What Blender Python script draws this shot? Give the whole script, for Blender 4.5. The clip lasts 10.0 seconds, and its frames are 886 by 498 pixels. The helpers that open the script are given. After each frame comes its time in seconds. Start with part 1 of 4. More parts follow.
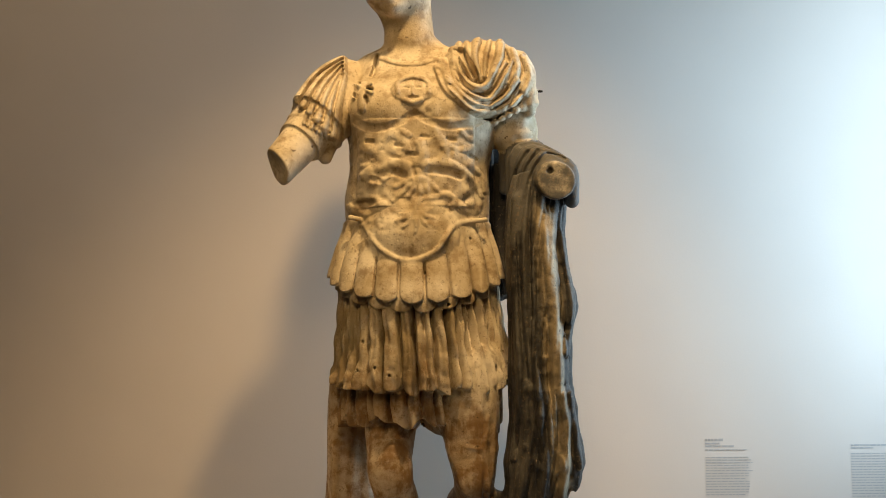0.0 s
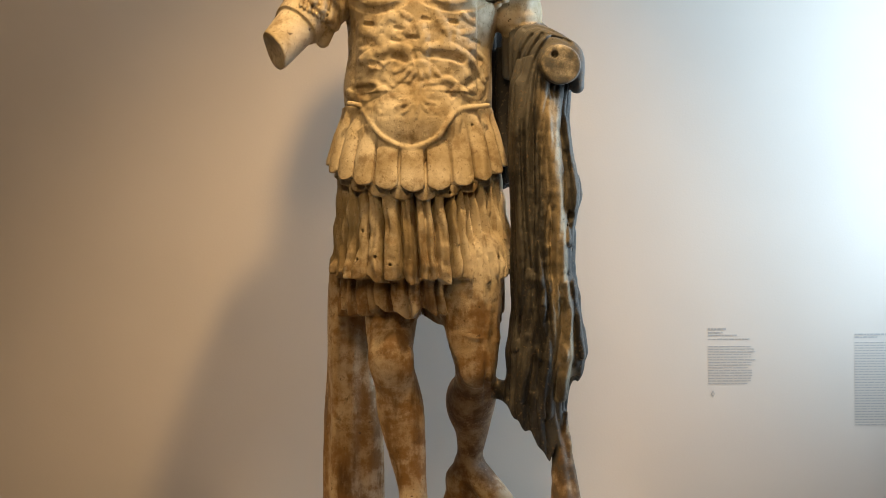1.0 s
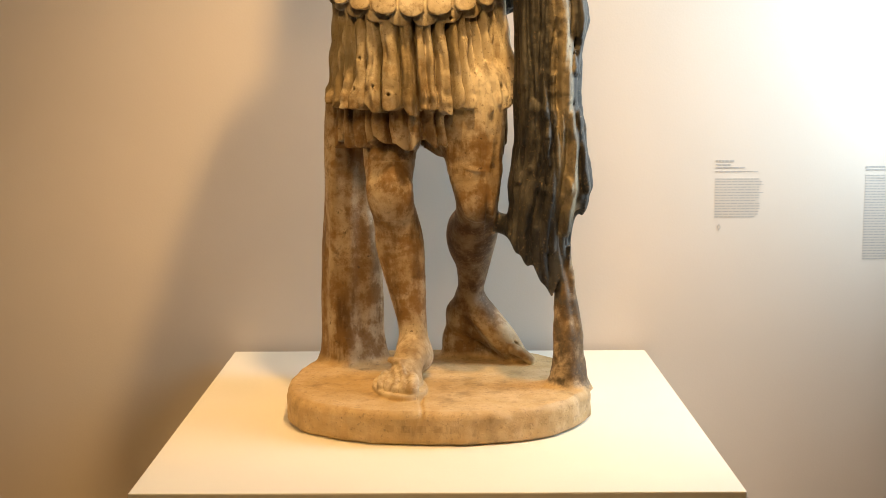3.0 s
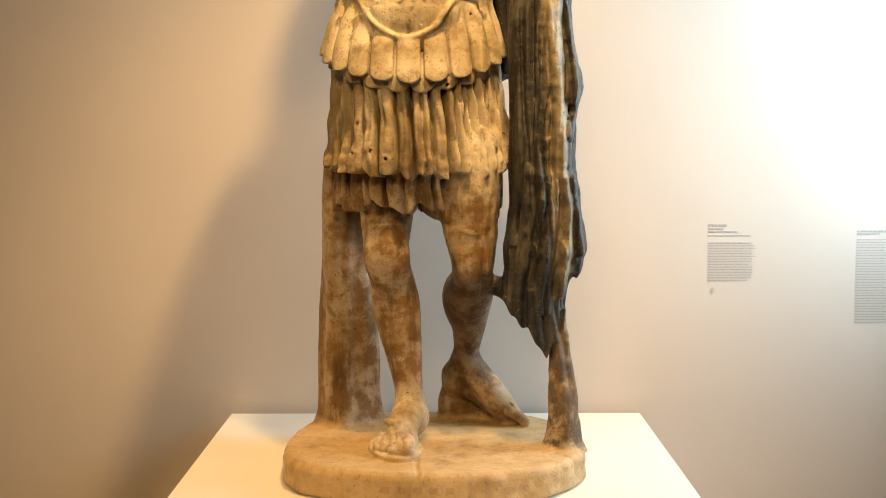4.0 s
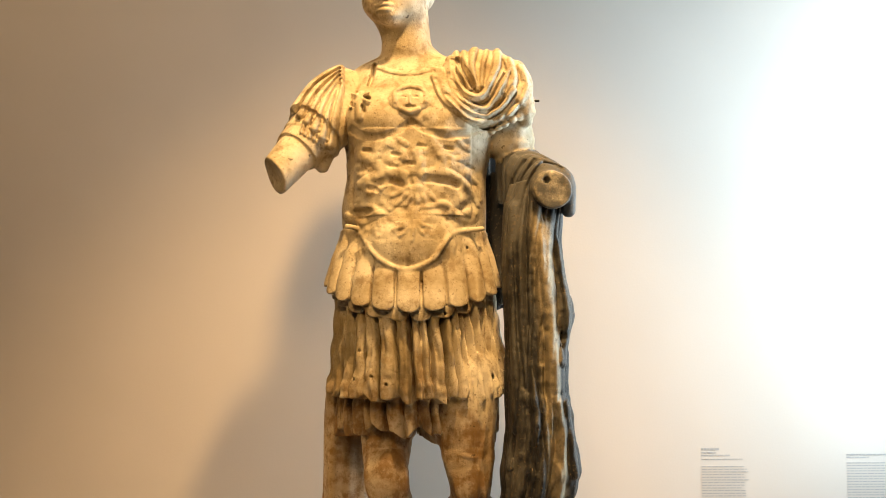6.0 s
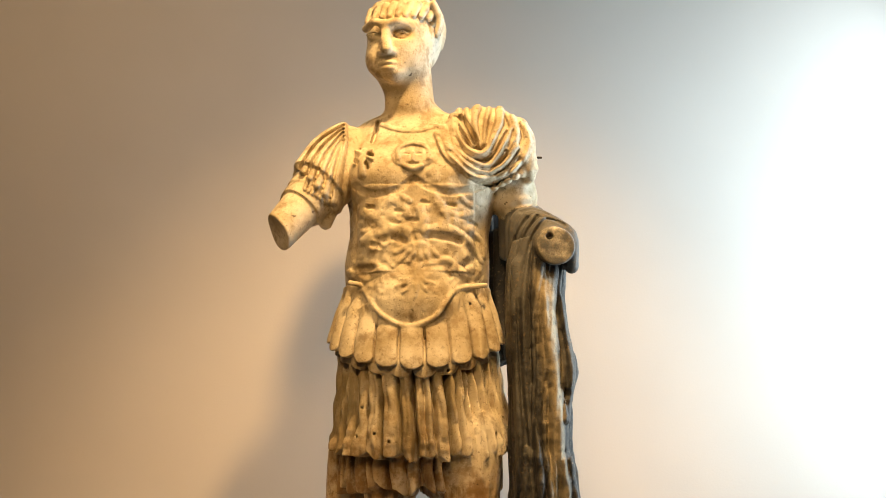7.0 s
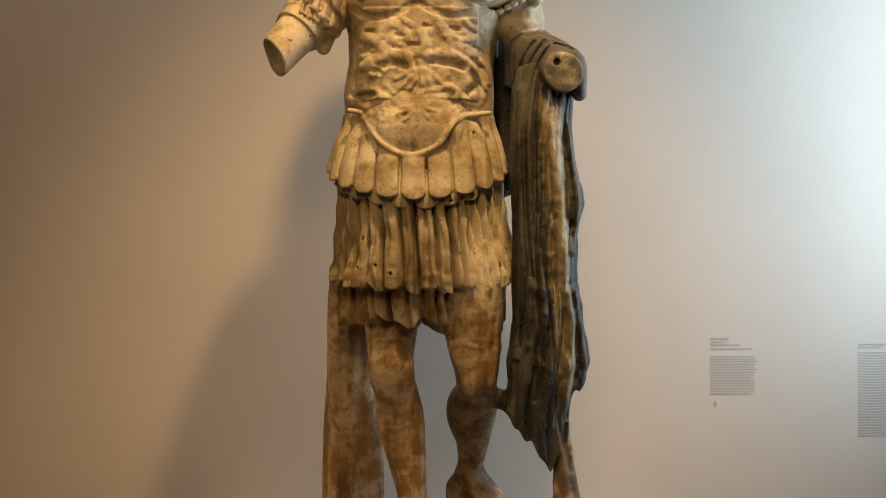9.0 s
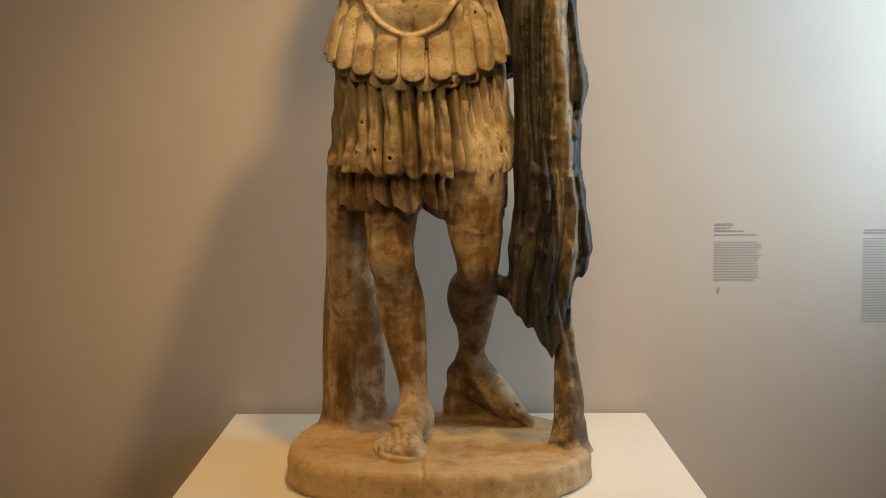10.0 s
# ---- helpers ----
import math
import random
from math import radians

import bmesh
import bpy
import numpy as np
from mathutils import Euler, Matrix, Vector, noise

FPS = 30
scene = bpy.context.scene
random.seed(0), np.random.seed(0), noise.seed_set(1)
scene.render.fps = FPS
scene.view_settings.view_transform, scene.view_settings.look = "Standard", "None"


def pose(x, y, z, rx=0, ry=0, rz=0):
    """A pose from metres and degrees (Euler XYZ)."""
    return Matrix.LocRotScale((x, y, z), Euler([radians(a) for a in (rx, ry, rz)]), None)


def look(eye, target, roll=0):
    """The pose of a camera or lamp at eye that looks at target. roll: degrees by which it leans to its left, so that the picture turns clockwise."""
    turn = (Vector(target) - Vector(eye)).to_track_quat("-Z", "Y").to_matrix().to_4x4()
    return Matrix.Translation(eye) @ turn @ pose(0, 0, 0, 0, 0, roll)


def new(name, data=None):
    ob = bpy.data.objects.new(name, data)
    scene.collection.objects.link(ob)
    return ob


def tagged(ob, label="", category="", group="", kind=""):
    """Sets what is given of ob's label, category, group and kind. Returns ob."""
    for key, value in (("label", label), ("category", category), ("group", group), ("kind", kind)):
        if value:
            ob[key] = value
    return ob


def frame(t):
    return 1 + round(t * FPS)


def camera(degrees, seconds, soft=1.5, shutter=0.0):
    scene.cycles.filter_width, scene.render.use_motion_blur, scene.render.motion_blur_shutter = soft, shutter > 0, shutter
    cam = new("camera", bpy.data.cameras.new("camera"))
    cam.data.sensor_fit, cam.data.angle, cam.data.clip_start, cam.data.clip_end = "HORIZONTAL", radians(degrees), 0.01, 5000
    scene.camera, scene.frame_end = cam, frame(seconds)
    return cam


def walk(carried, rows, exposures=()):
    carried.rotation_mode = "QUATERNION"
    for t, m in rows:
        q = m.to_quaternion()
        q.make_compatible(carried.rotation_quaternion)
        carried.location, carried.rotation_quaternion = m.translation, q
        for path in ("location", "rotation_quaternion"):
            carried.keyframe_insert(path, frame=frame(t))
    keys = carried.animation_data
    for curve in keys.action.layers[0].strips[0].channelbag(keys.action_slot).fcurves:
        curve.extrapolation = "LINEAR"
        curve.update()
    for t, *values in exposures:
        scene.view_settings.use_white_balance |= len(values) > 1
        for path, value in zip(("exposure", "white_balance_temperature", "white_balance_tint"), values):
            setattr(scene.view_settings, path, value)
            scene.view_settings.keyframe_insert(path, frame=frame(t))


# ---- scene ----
import functools

# ---------------- camera and walk ----------------
cam = camera(39.23, 10.0, soft=0.55)
EYE, BACK = 1.55, -3.19
# seconds, turn to the left, tilt up, lean to the right (degrees), metres ahead
ROWS = [
    (0.00, 0.00, 4.94, 0.35, -0.000),
    (0.50, 0.03, 2.41, 0.32, 0.030),
    (1.00, 0.06, -0.17, 0.32, 0.062),
    (1.50, 0.09, -2.79, 0.34, 0.093),
    (2.00, 0.11, -5.46, 0.37, 0.126),
    (2.50, 0.12, -7.43, 0.38, 0.152),
    (2.70, 0.12, -7.84, 0.33, 0.163),
    (3.10, 0.07, -8.02, 0.24, 0.164),
    (3.45, 0.00, -7.45, 0.14, 0.158),
    (3.80, -0.06, -6.05, 0.08, 0.147),
    (4.00, -0.08, -5.06, 0.10, 0.128),
    (4.50, -0.09, -2.35, 0.18, 0.094),
    (5.00, -0.11, 0.27, 0.21, 0.054),
    (5.50, -0.14, 2.84, 0.23, 0.020),
    (6.00, -0.16, 5.34, 0.24, -0.006),
    (6.20, -0.16, 6.21, 0.24, -0.019),
    (6.55, -0.11, 7.30, 0.25, -0.019),
    (6.90, -0.03, 7.95, 0.28, -0.008),
    (7.30, 0.04, 7.71, 0.30, 0.004),
    (7.50, 0.06, 7.27, 0.30, 0.012),
    (8.00, 0.06, 5.30, 0.24, 0.024),
    (8.50, 0.08, 2.78, 0.19, 0.051),
    (9.00, 0.10, 0.22, 0.18, 0.087),
    (9.50, 0.12, -2.42, 0.18, 0.119),
    (10.00, 0.13, -5.10, 0.21, 0.144),
]
EXPOSURES = [
    (0.0, -0.24, 6380, 11), (0.7, -0.22, 6380, 11), (1.0, -0.10, 6530, 13), (1.5, 0.06, 6830, 14), (2.0, 0.21, 7180, 13), (2.5, 0.40, 7430, 15), (2.7, 0.42, 7430, 15),
    (4.0, 0.46, 7380, 14), (5.0, 0.48, 7280, 14), (6.0, 0.41, 7180, 14), (7.5, 0.28, 7180, 14), (8.0, 0.01, 7080, 14), (8.6, -0.29, 6880, 14),
    (9.0, -0.39, 7080, 15), (10.0, -0.49, 7280, 15),
]
walk(cam, [(t, pose(0, BACK + ahead, EYE, 90 + tilt, lean, turn)) for t, turn, tilt, lean, ahead in ROWS], EXPOSURES)

# ---------------- world and lights ----------------
world = bpy.data.worlds.new("world")
scene.world = world
world.use_nodes = True
wt = world.node_tree
sky = wt.nodes.new("ShaderNodeTexSky")
sky.sky_type, sky.sun_disc = "NISHITA", False
sky.sun_elevation, sky.sun_rotation = radians(35), radians(200)
wt.nodes["Background"].inputs["Strength"].default_value = 0.08
wt.links.new(sky.outputs["Color"], wt.nodes["Background"].inputs["Color"])


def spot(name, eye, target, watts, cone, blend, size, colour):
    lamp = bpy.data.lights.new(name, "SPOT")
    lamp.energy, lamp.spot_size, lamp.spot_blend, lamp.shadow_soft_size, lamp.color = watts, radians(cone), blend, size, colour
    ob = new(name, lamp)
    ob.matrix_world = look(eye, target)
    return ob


WARM = (1.0, 0.635, 0.26)
spot("unseen_spot", (0.28, -0.94, 4.03), (-0.12, 0.22, 1.05), 290, 60, 0.95, 0.09, WARM)
# Unseen front fill, added to brighten torso and thighs; oversized for soft shadows.
spot("unseen_spot", (-0.20, -3.30, 3.60), (-0.10, 0.10, 1.30), 165, 42, 0.9, 0.45, WARM)
# Unseen wall washer, added to bring up the left of the wall.
spot("unseen_spot", (-1.15, -2.10, 4.20), (-1.05, 0.70, 2.15), 125, 60, 1.0, 0.10, WARM)
# Unseen side lamp, added for the trunk's lit edge and base shadow.
spot("unseen_spot", (-8.50, -0.20, 3.40), (-0.10, 0.00, 0.90), 800, 9, 0.8, 0.05, WARM)
day = bpy.data.lights.new("window_daylight", "AREA")
day.shape, day.size, day.size_y, day.energy, day.color = "RECTANGLE", 0.80, 1.6, 44, (0.66, 0.87, 1.0)
new("window_daylight", day).matrix_world = look((1.68, 0.10, 2.08), (0.0, 0.10, 2.08))


# ---------------- materials ----------------
def material(name):
    m = bpy.data.materials.new(name)
    m.use_nodes = True
    return m, m.node_tree, m.node_tree.nodes["Principled BSDF"]


def node(tree, kind, **inputs):
    n = tree.nodes.new(kind)
    for key, value in inputs.items():
        n.inputs[key.replace("_", " ")].default_value = value
    return n


def noise_tex(tree, vector, scale, detail=5.0, rough=0.55):
    n = node(tree, "ShaderNodeTexNoise", Scale=scale, Detail=detail, Roughness=rough)
    tree.links.new(vector, n.inputs["Vector"])
    return n.outputs["Fac"]


def ramp(tree, fac, stops):
    n = tree.nodes.new("ShaderNodeValToRGB")
    for i, (p, c) in enumerate(stops):
        e = n.color_ramp.elements[i] if i < 2 else n.color_ramp.elements.new(p)
        e.position, e.color = p, (*c, 1) if len(c) == 3 else c
    tree.links.new(fac, n.inputs["Fac"])
    return n.outputs["Color"]


def blend(tree, fac, a, b, mode="MIX"):
    n = tree.nodes.new("ShaderNodeMix")
    n.data_type, n.blend_type = "RGBA", mode
    for value, slot in ((fac, n.inputs[0]), (a, n.inputs[6]), (b, n.inputs[7])):
        if isinstance(value, (int, float)):
            slot.default_value = value
        elif isinstance(value, tuple):
            slot.default_value = (*value, 1)
        else:
            tree.links.new(value, slot)
    return n.outputs[2]


def maths(tree, op, a, b=0.0, c=0.0):
    n = tree.nodes.new("ShaderNodeMath")
    n.operation = op
    for slot, value in zip(n.inputs, (a, b, c)):
        if isinstance(value, (int, float)):
            slot.default_value = value
        else:
            tree.links.new(value, slot)
    return n.outputs[0]


def span(tree, value, lo, hi):
    n = node(tree, "ShaderNodeMapRange", From_Min=lo, From_Max=hi)
    n.interpolation_type = "SMOOTHSTEP"
    tree.links.new(value, n.inputs["Value"])
    return n.outputs["Result"]


def bump(tree, shader, height, strength, distance):
    n = node(tree, "ShaderNodeBump", Strength=strength, Distance=distance)
    tree.links.new(height, n.inputs["Height"])
    tree.links.new(n.outputs["Normal"], shader.inputs["Normal"])


def coords(tree):
    return tree.nodes.new("ShaderNodeTexCoord").outputs["Object"]


def plaster(name, colour, rough=0.85):
    m, t, s = material(name)
    at = coords(t)
    big = noise_tex(t, at, 1.3, 3)
    fine = noise_tex(t, at, 160, 4)
    dark = tuple(c * 0.93 for c in colour)
    col = blend(t, span(t, big, 0.3, 0.7), dark, colour)
    t.links.new(col, s.inputs["Base Color"])
    s.inputs["Roughness"].default_value = rough
    bump(t, s, fine, 0.22, 0.0014)
    return m


def marble():
    m, t, s = material("weathered_marble")
    at = coords(t)
    sep = t.nodes.new("ShaderNodeSeparateXYZ")
    t.links.new(at, sep.inputs[0])
    x, z = sep.outputs["X"], sep.outputs["Z"]
    cloud = noise_tex(t, at, 7, 6, 0.6)
    blotch = noise_tex(t, at, 22, 6, 0.65)
    grain = noise_tex(t, at, 120, 5, 0.6)
    streak_map = node(t, "ShaderNodeMapping", Scale=(16, 16, 3.2))
    t.links.new(at, streak_map.inputs["Vector"])
    streak = noise_tex(t, streak_map.outputs[0], 1.0, 5, 0.6)
    base = ramp(t, cloud, ((0.30, (0.36, 0.275, 0.155)), (0.45, (0.57, 0.485, 0.345)), (0.60, (0.75, 0.68, 0.555))))
    foot = maths(t, "ADD", 0.35, maths(t, "MULTIPLY", 0.65, span(t, z, 0.083, 0.11)))
    base = blend(t, maths(t, "MULTIPLY", maths(t, "MULTIPLY", span(t, blotch, 0.46, 0.68), 0.75), foot), base, (0.26, 0.18, 0.10))
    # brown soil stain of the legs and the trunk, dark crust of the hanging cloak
    low = maths(t, "MULTIPLY", span(t, maths(t, "ADD", z, maths(t, "MULTIPLY", cloud, 0.7)), 1.48, 1.02), maths(t, "ADD", maths(t, "MULTIPLY", span(t, z, 0.083, 0.10), 0.5), 0.5))
    soil_mask = maths(t, "MULTIPLY", low, maths(t, "SUBTRACT", 1.0, maths(t, "MULTIPLY", span(t, x, -0.02, 0.08), span(t, z, 0.66, 0.76))))
    # the forward foot is rubbed clean
    clean = maths(t, "MULTIPLY", maths(t, "MULTIPLY", span(t, z, 0.235, 0.205), span(t, sep.outputs["Y"], 0.05, 0.02)), maths(t, "MULTIPLY", span(t, z, 0.083, 0.088), span(t, x, 0.02, -0.01)))
    soil_mask = maths(t, "MULTIPLY", soil_mask, maths(t, "SUBTRACT", 1.0, maths(t, "MULTIPLY", clean, 0.6)))
    soil = maths(t, "MULTIPLY", soil_mask, maths(t, "ADD", 0.52, maths(t, "MULTIPLY", 0.46, span(t, maths(t, "ADD", maths(t, "MULTIPLY", streak, 0.4), maths(t, "MULTIPLY", blotch, 0.6)), 0.41, 0.57))))
    base = blend(t, soil, base, (0.205, 0.116, 0.046))
    # golden tone over the base, darker olive on the front of the skirt, cut marks worn off the base's face
    base = blend(t, maths(t, "MULTIPLY", span(t, z, 0.100, 0.080), 0.62), base, (0.50, 0.335, 0.145))
    skirt_olive = maths(t, "MULTIPLY", maths(t, "MULTIPLY", span(t, z, 0.72, 0.80), span(t, z, 1.00, 0.95)), span(t, maths(t, "ADD", x, maths(t, "MULTIPLY", blotch, 0.08)), 0.14, 0.08))
    base = blend(t, maths(t, "MULTIPLY", skirt_olive, maths(t, "ADD", 0.35, maths(t, "MULTIPLY", 0.5, span(t, streak, 0.42, 0.58)))), base, (0.25, 0.195, 0.105))
    unit = maths(t, "MULTIPLY", maths(t, "ADD", x, 0.120), 27.0)
    bar = maths(t, "MULTIPLY", maths(t, "MULTIPLY", maths(t, "LESS_THAN", maths(t, "FRACT", unit), 0.55), maths(t, "LESS_THAN", maths(t, "ABSOLUTE", maths(t, "SUBTRACT", unit, 2.5)), 2.5)),
                maths(t, "MULTIPLY", maths(t, "LESS_THAN", maths(t, "ABSOLUTE", maths(t, "SUBTRACT", z, 0.040)), 0.008), maths(t, "LESS_THAN", sep.outputs["Y"], -0.25)))
    base = blend(t, maths(t, "MULTIPLY", bar, maths(t, "MULTIPLY", blotch, 0.55)), base, (0.19, 0.125, 0.06))
    scab = maths(t, "MULTIPLY", span(t, noise_tex(t, at, 34, 6, 0.7), 0.54, 0.66), span(t, cloud, 0.44, 0.56))
    base = blend(t, maths(t, "MULTIPLY", maths(t, "MULTIPLY", scab, soil_mask), 0.55), base, (0.085, 0.048, 0.022))
    dark_run = maths(t, "MULTIPLY", span(t, streak, 0.50, 0.68), span(t, noise_tex(t, at, 13, 4, 0.6), 0.36, 0.60))
    base = blend(t, maths(t, "MULTIPLY", maths(t, "MULTIPLY", dark_run, soil_mask), 0.85), base, (0.075, 0.042, 0.018))
    # bent shin: brown stain, with shade of skirt and cloak painted into it
    shin_stain_shade = maths(t, "MULTIPLY", maths(t, "MULTIPLY", span(t, x, 0.0, 0.03), span(t, x, 0.19, 0.15)), maths(t, "MULTIPLY", span(t, z, 0.535, 0.46), span(t, z, 0.16, 0.26)))
    base = blend(t, maths(t, "MULTIPLY", shin_stain_shade, maths(t, "ADD", maths(t, "MULTIPLY", span(t, blotch, 0.30, 0.70), 0.35), 0.65)), base, (0.052, 0.025, 0.011))
    layer = t.nodes.new("ShaderNodeAttribute")
    layer.attribute_name = "crust_shade"
    tone = maths(t, "ADD", layer.outputs["Fac"], maths(t, "MULTIPLY", maths(t, "SUBTRACT", blotch, 0.5), 0.5))
    cloak, gap_shade = span(t, tone, 0.22, 0.42), span(t, layer.outputs["Fac"], 0.78, 0.92)
    base = blend(t, maths(t, "MULTIPLY", cloak, 0.95), base, (0.072, 0.073, 0.072))
    # lighter grey on the forearm wraps, near-black patches on the length below
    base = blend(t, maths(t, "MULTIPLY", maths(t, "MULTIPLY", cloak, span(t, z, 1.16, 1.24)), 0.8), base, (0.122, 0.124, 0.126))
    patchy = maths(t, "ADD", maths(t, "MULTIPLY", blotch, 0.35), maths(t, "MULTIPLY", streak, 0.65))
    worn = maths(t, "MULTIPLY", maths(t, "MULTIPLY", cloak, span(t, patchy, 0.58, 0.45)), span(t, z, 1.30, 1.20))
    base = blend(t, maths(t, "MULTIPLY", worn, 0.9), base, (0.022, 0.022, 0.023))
    # pale run of rubbed stone down the middle of the cloak
    axis = maths(t, "ADD", maths(t, "MULTIPLY", maths(t, "SUBTRACT", 1.187, z), 0.05), maths(t, "ADD", 0.257, maths(t, "MULTIPLY", cloud, 0.04)))
    run = maths(t, "MULTIPLY", span(t, maths(t, "ABSOLUTE", maths(t, "SUBTRACT", x, axis)), 0.034, 0.012), maths(t, "MULTIPLY", span(t, z, 0.42, 0.58), span(t, z, 1.24, 1.18)))
    base = blend(t, maths(t, "MULTIPLY", maths(t, "MULTIPLY", run, cloak), maths(t, "ADD", 0.50, maths(t, "MULTIPLY", 0.45, span(t, blotch, 0.40, 0.56)))), base, (0.38, 0.32, 0.225))
    # behind the arm, crust and the shade of the gap painted as one black
    base = blend(t, gap_shade, base, (0.030, 0.029, 0.029))
    fleck = maths(t, "MULTIPLY", span(t, noise_tex(t, at, 55, 3, 0.6), 0.66, 0.71), span(t, noise_tex(t, at, 9, 2), 0.48, 0.60))
    base = blend(t, maths(t, "MULTIPLY", maths(t, "MULTIPLY", fleck, 0.8), foot), base, (0.070, 0.045, 0.028))
    base = blend(t, maths(t, "MULTIPLY", span(t, grain, 0.57, 0.70), 0.65), base, (0.22, 0.16, 0.10))
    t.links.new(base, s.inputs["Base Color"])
    s.inputs["Roughness"].default_value = 0.62
    s.inputs["Specular IOR Level"].default_value = 0.35
    pits = span(t, noise_tex(t, at, 75, 3, 0.5), 0.62, 0.72)
    rough = noise_tex(t, at, 260, 4, 0.7)
    skin_height = maths(t, "SUBTRACT", maths(t, "ADD", maths(t, "ADD", maths(t, "MULTIPLY", blotch, 0.6), maths(t, "MULTIPLY", grain, 0.3)), maths(t, "MULTIPLY", rough, 0.12)), maths(t, "MULTIPLY", pits, 0.22))
    bump(t, s, skin_height, 0.6, 0.006)
    return m


def plain(name, colour, rough=0.5, metal=0.0):
    m, t, s = material(name)
    at = coords(t)
    f = noise_tex(t, at, 60, 3)
    t.links.new(blend(t, f, tuple(c * 0.85 for c in colour), colour), s.inputs["Base Color"])
    s.inputs["Roughness"].default_value, s.inputs["Metallic"].default_value = rough, metal
    return m


def boards():
    m, t, s = material("oak_floor")
    at = coords(t)
    mp = node(t, "ShaderNodeMapping", Scale=(2, 22, 2))
    t.links.new(at, mp.inputs["Vector"])
    t.links.new(ramp(t, noise_tex(t, mp.outputs[0], 2, 5), ((0.3, (0.20, 0.12, 0.06)), (0.7, (0.33, 0.21, 0.11)))), s.inputs["Base Color"])
    s.inputs["Roughness"].default_value = 0.4
    return m


WALL = plaster("warm_grey_wall_paint", (0.605, 0.558, 0.520))
LOW_BOUNCE = plaster("low_bounce_wall", (0.30, 0.285, 0.27))
CEIL = plaster("ceiling_paint", (0.45, 0.44, 0.42))
PLINTH = plaster("white_plinth_paint", (0.80, 0.78, 0.74), 0.6)
STONE = marble()
FLOOR = boards()
INK = plain("grey_vinyl_lettering", (0.41, 0.41, 0.415), 0.7)
IRON = plain("dark_iron", (0.03, 0.028, 0.025), 0.5, 0.8)


# ---------------- mesh helpers ----------------
def part(name, bm, mat, parent=None, label=""):
    me = bpy.data.meshes.new(name)
    bm.to_mesh(me)
    bm.free()
    me.materials.append(mat)
    ob = new(name, me)
    if parent:
        ob.parent = parent
    return tagged(ob, label)


def block(lo, hi, bevel=0.0):
    bm = bmesh.new()
    bmesh.ops.create_cube(bm, size=1.0)
    for v in bm.verts:
        v.co = [lo[i] + (v.co[i] + 0.5) * (hi[i] - lo[i]) for i in range(3)]
    if bevel:
        bmesh.ops.bevel(bm, geom=bm.edges[:], offset=bevel, segments=2, affect="EDGES", profile=0.5)
    return bm


def setting(name, lo, hi, mat, label, category):
    return tagged(part(name, block(lo, hi), mat), label, category, kind="structure")


# ---------------- the room ----------------
setting("floor", (-10.0, -6.0, -0.1), (1.87, 0.87, 0.0), FLOOR, "oiled oak gallery floor", "floor")
setting("ceiling", (-10.0, -6.0, 4.6), (1.87, 0.87, 4.75), CEIL, "plain painted gallery ceiling", "ceiling")
setting("wall_north", (-10.0, 0.72, 0.0), (1.87, 0.87, 4.6), WALL, "warm grey painted gallery wall behind the statue", "wall")
# Unseen walls closing the room; their dark colour is set to cut bounce.
setting("wall_south", (-10.0, -6.15, 0.0), (1.87, -6.0, 4.6), LOW_BOUNCE, "unseen closing wall, dark to cut bounced light", "wall")
setting("wall_west", (-10.15, -6.15, 0.0), (-10.0, 0.87, 4.6), LOW_BOUNCE, "unseen closing wall, dark to cut bounced light", "wall")
# the east wall, with the tall window opening in it
east = tagged(new("wall_east"), "warm grey gallery wall with a window opening", "wall", kind="structure")
W0, W1, Z0, Z1 = -0.31, 0.51, 1.27, 2.89
for lo, hi in (((1.72, -6.0, 0.0), (1.87, W0, 4.6)), ((1.72, W1, 0.0), (1.87, 0.72, 4.6)),
               ((1.72, W0, 0.0), (1.87, W1, Z0)), ((1.72, W0, Z1), (1.87, W1, 4.6))):
    part("wall_panel", block(lo, hi), WALL, east)

# ---------------- plinth ----------------
PX0, PX1, PY0, PY1, TOP = -0.645, 0.607, -0.610, 0.690, 0.713
tagged(part("plinth", block((PX0, PY0, 0.0), (PX1, PY1, TOP), 0.003), PLINTH),
       "white painted box plinth under the marble statue", "plinth")

# ---------------- the statue, carved as one solid ----------------
STEP = 0.0031
LOW, HIGH = np.array((-0.50, -0.38, TOP + 0.001)), np.array((0.42, 0.42, 2.74))
COUNT = np.ceil((HIGH - LOW) / STEP).astype(int) + 1
AX = [(LOW[i] + STEP * np.arange(COUNT[i])).astype(np.float32) for i in range(3)]
solid = np.full(COUNT, 1.0, np.float32)
# burial crust by carved piece: 0 clean marble, 0.6 dark grey crust, 1 black crust with the gap's shade painted in
crust_shade = np.zeros(COUNT, np.float16)
TONE = [0.0]


def window(lo, hi):
    cut = []
    for i in range(3):
        a = max(0, int((lo[i] - LOW[i]) / STEP))
        b = min(int(COUNT[i]), int((hi[i] - LOW[i]) / STEP) + 2)
        cut.append(slice(a, max(a, b)))
    cut = tuple(cut)
    return cut, AX[0][cut[0]][:, None, None], AX[1][cut[1]][None, :, None], AX[2][cut[2]][None, None, :]


def soft_min(a, b, k):
    if k <= 0:
        return np.minimum(a, b)
    h = np.maximum(k - np.abs(a - b), 0) / k
    return np.minimum(a, b) - h * h * k * 0.25


def add(lo, hi, fn, k=0.01, pad=0.03):
    cut, x, y, z = window([v - pad for v in lo], [v + pad for v in hi])
    d = fn(x, y, z).astype(np.float32)
    crust_shade[cut] = np.where(d < solid[cut], TONE[0], crust_shade[cut])
    solid[cut] = soft_min(solid[cut], d, k)


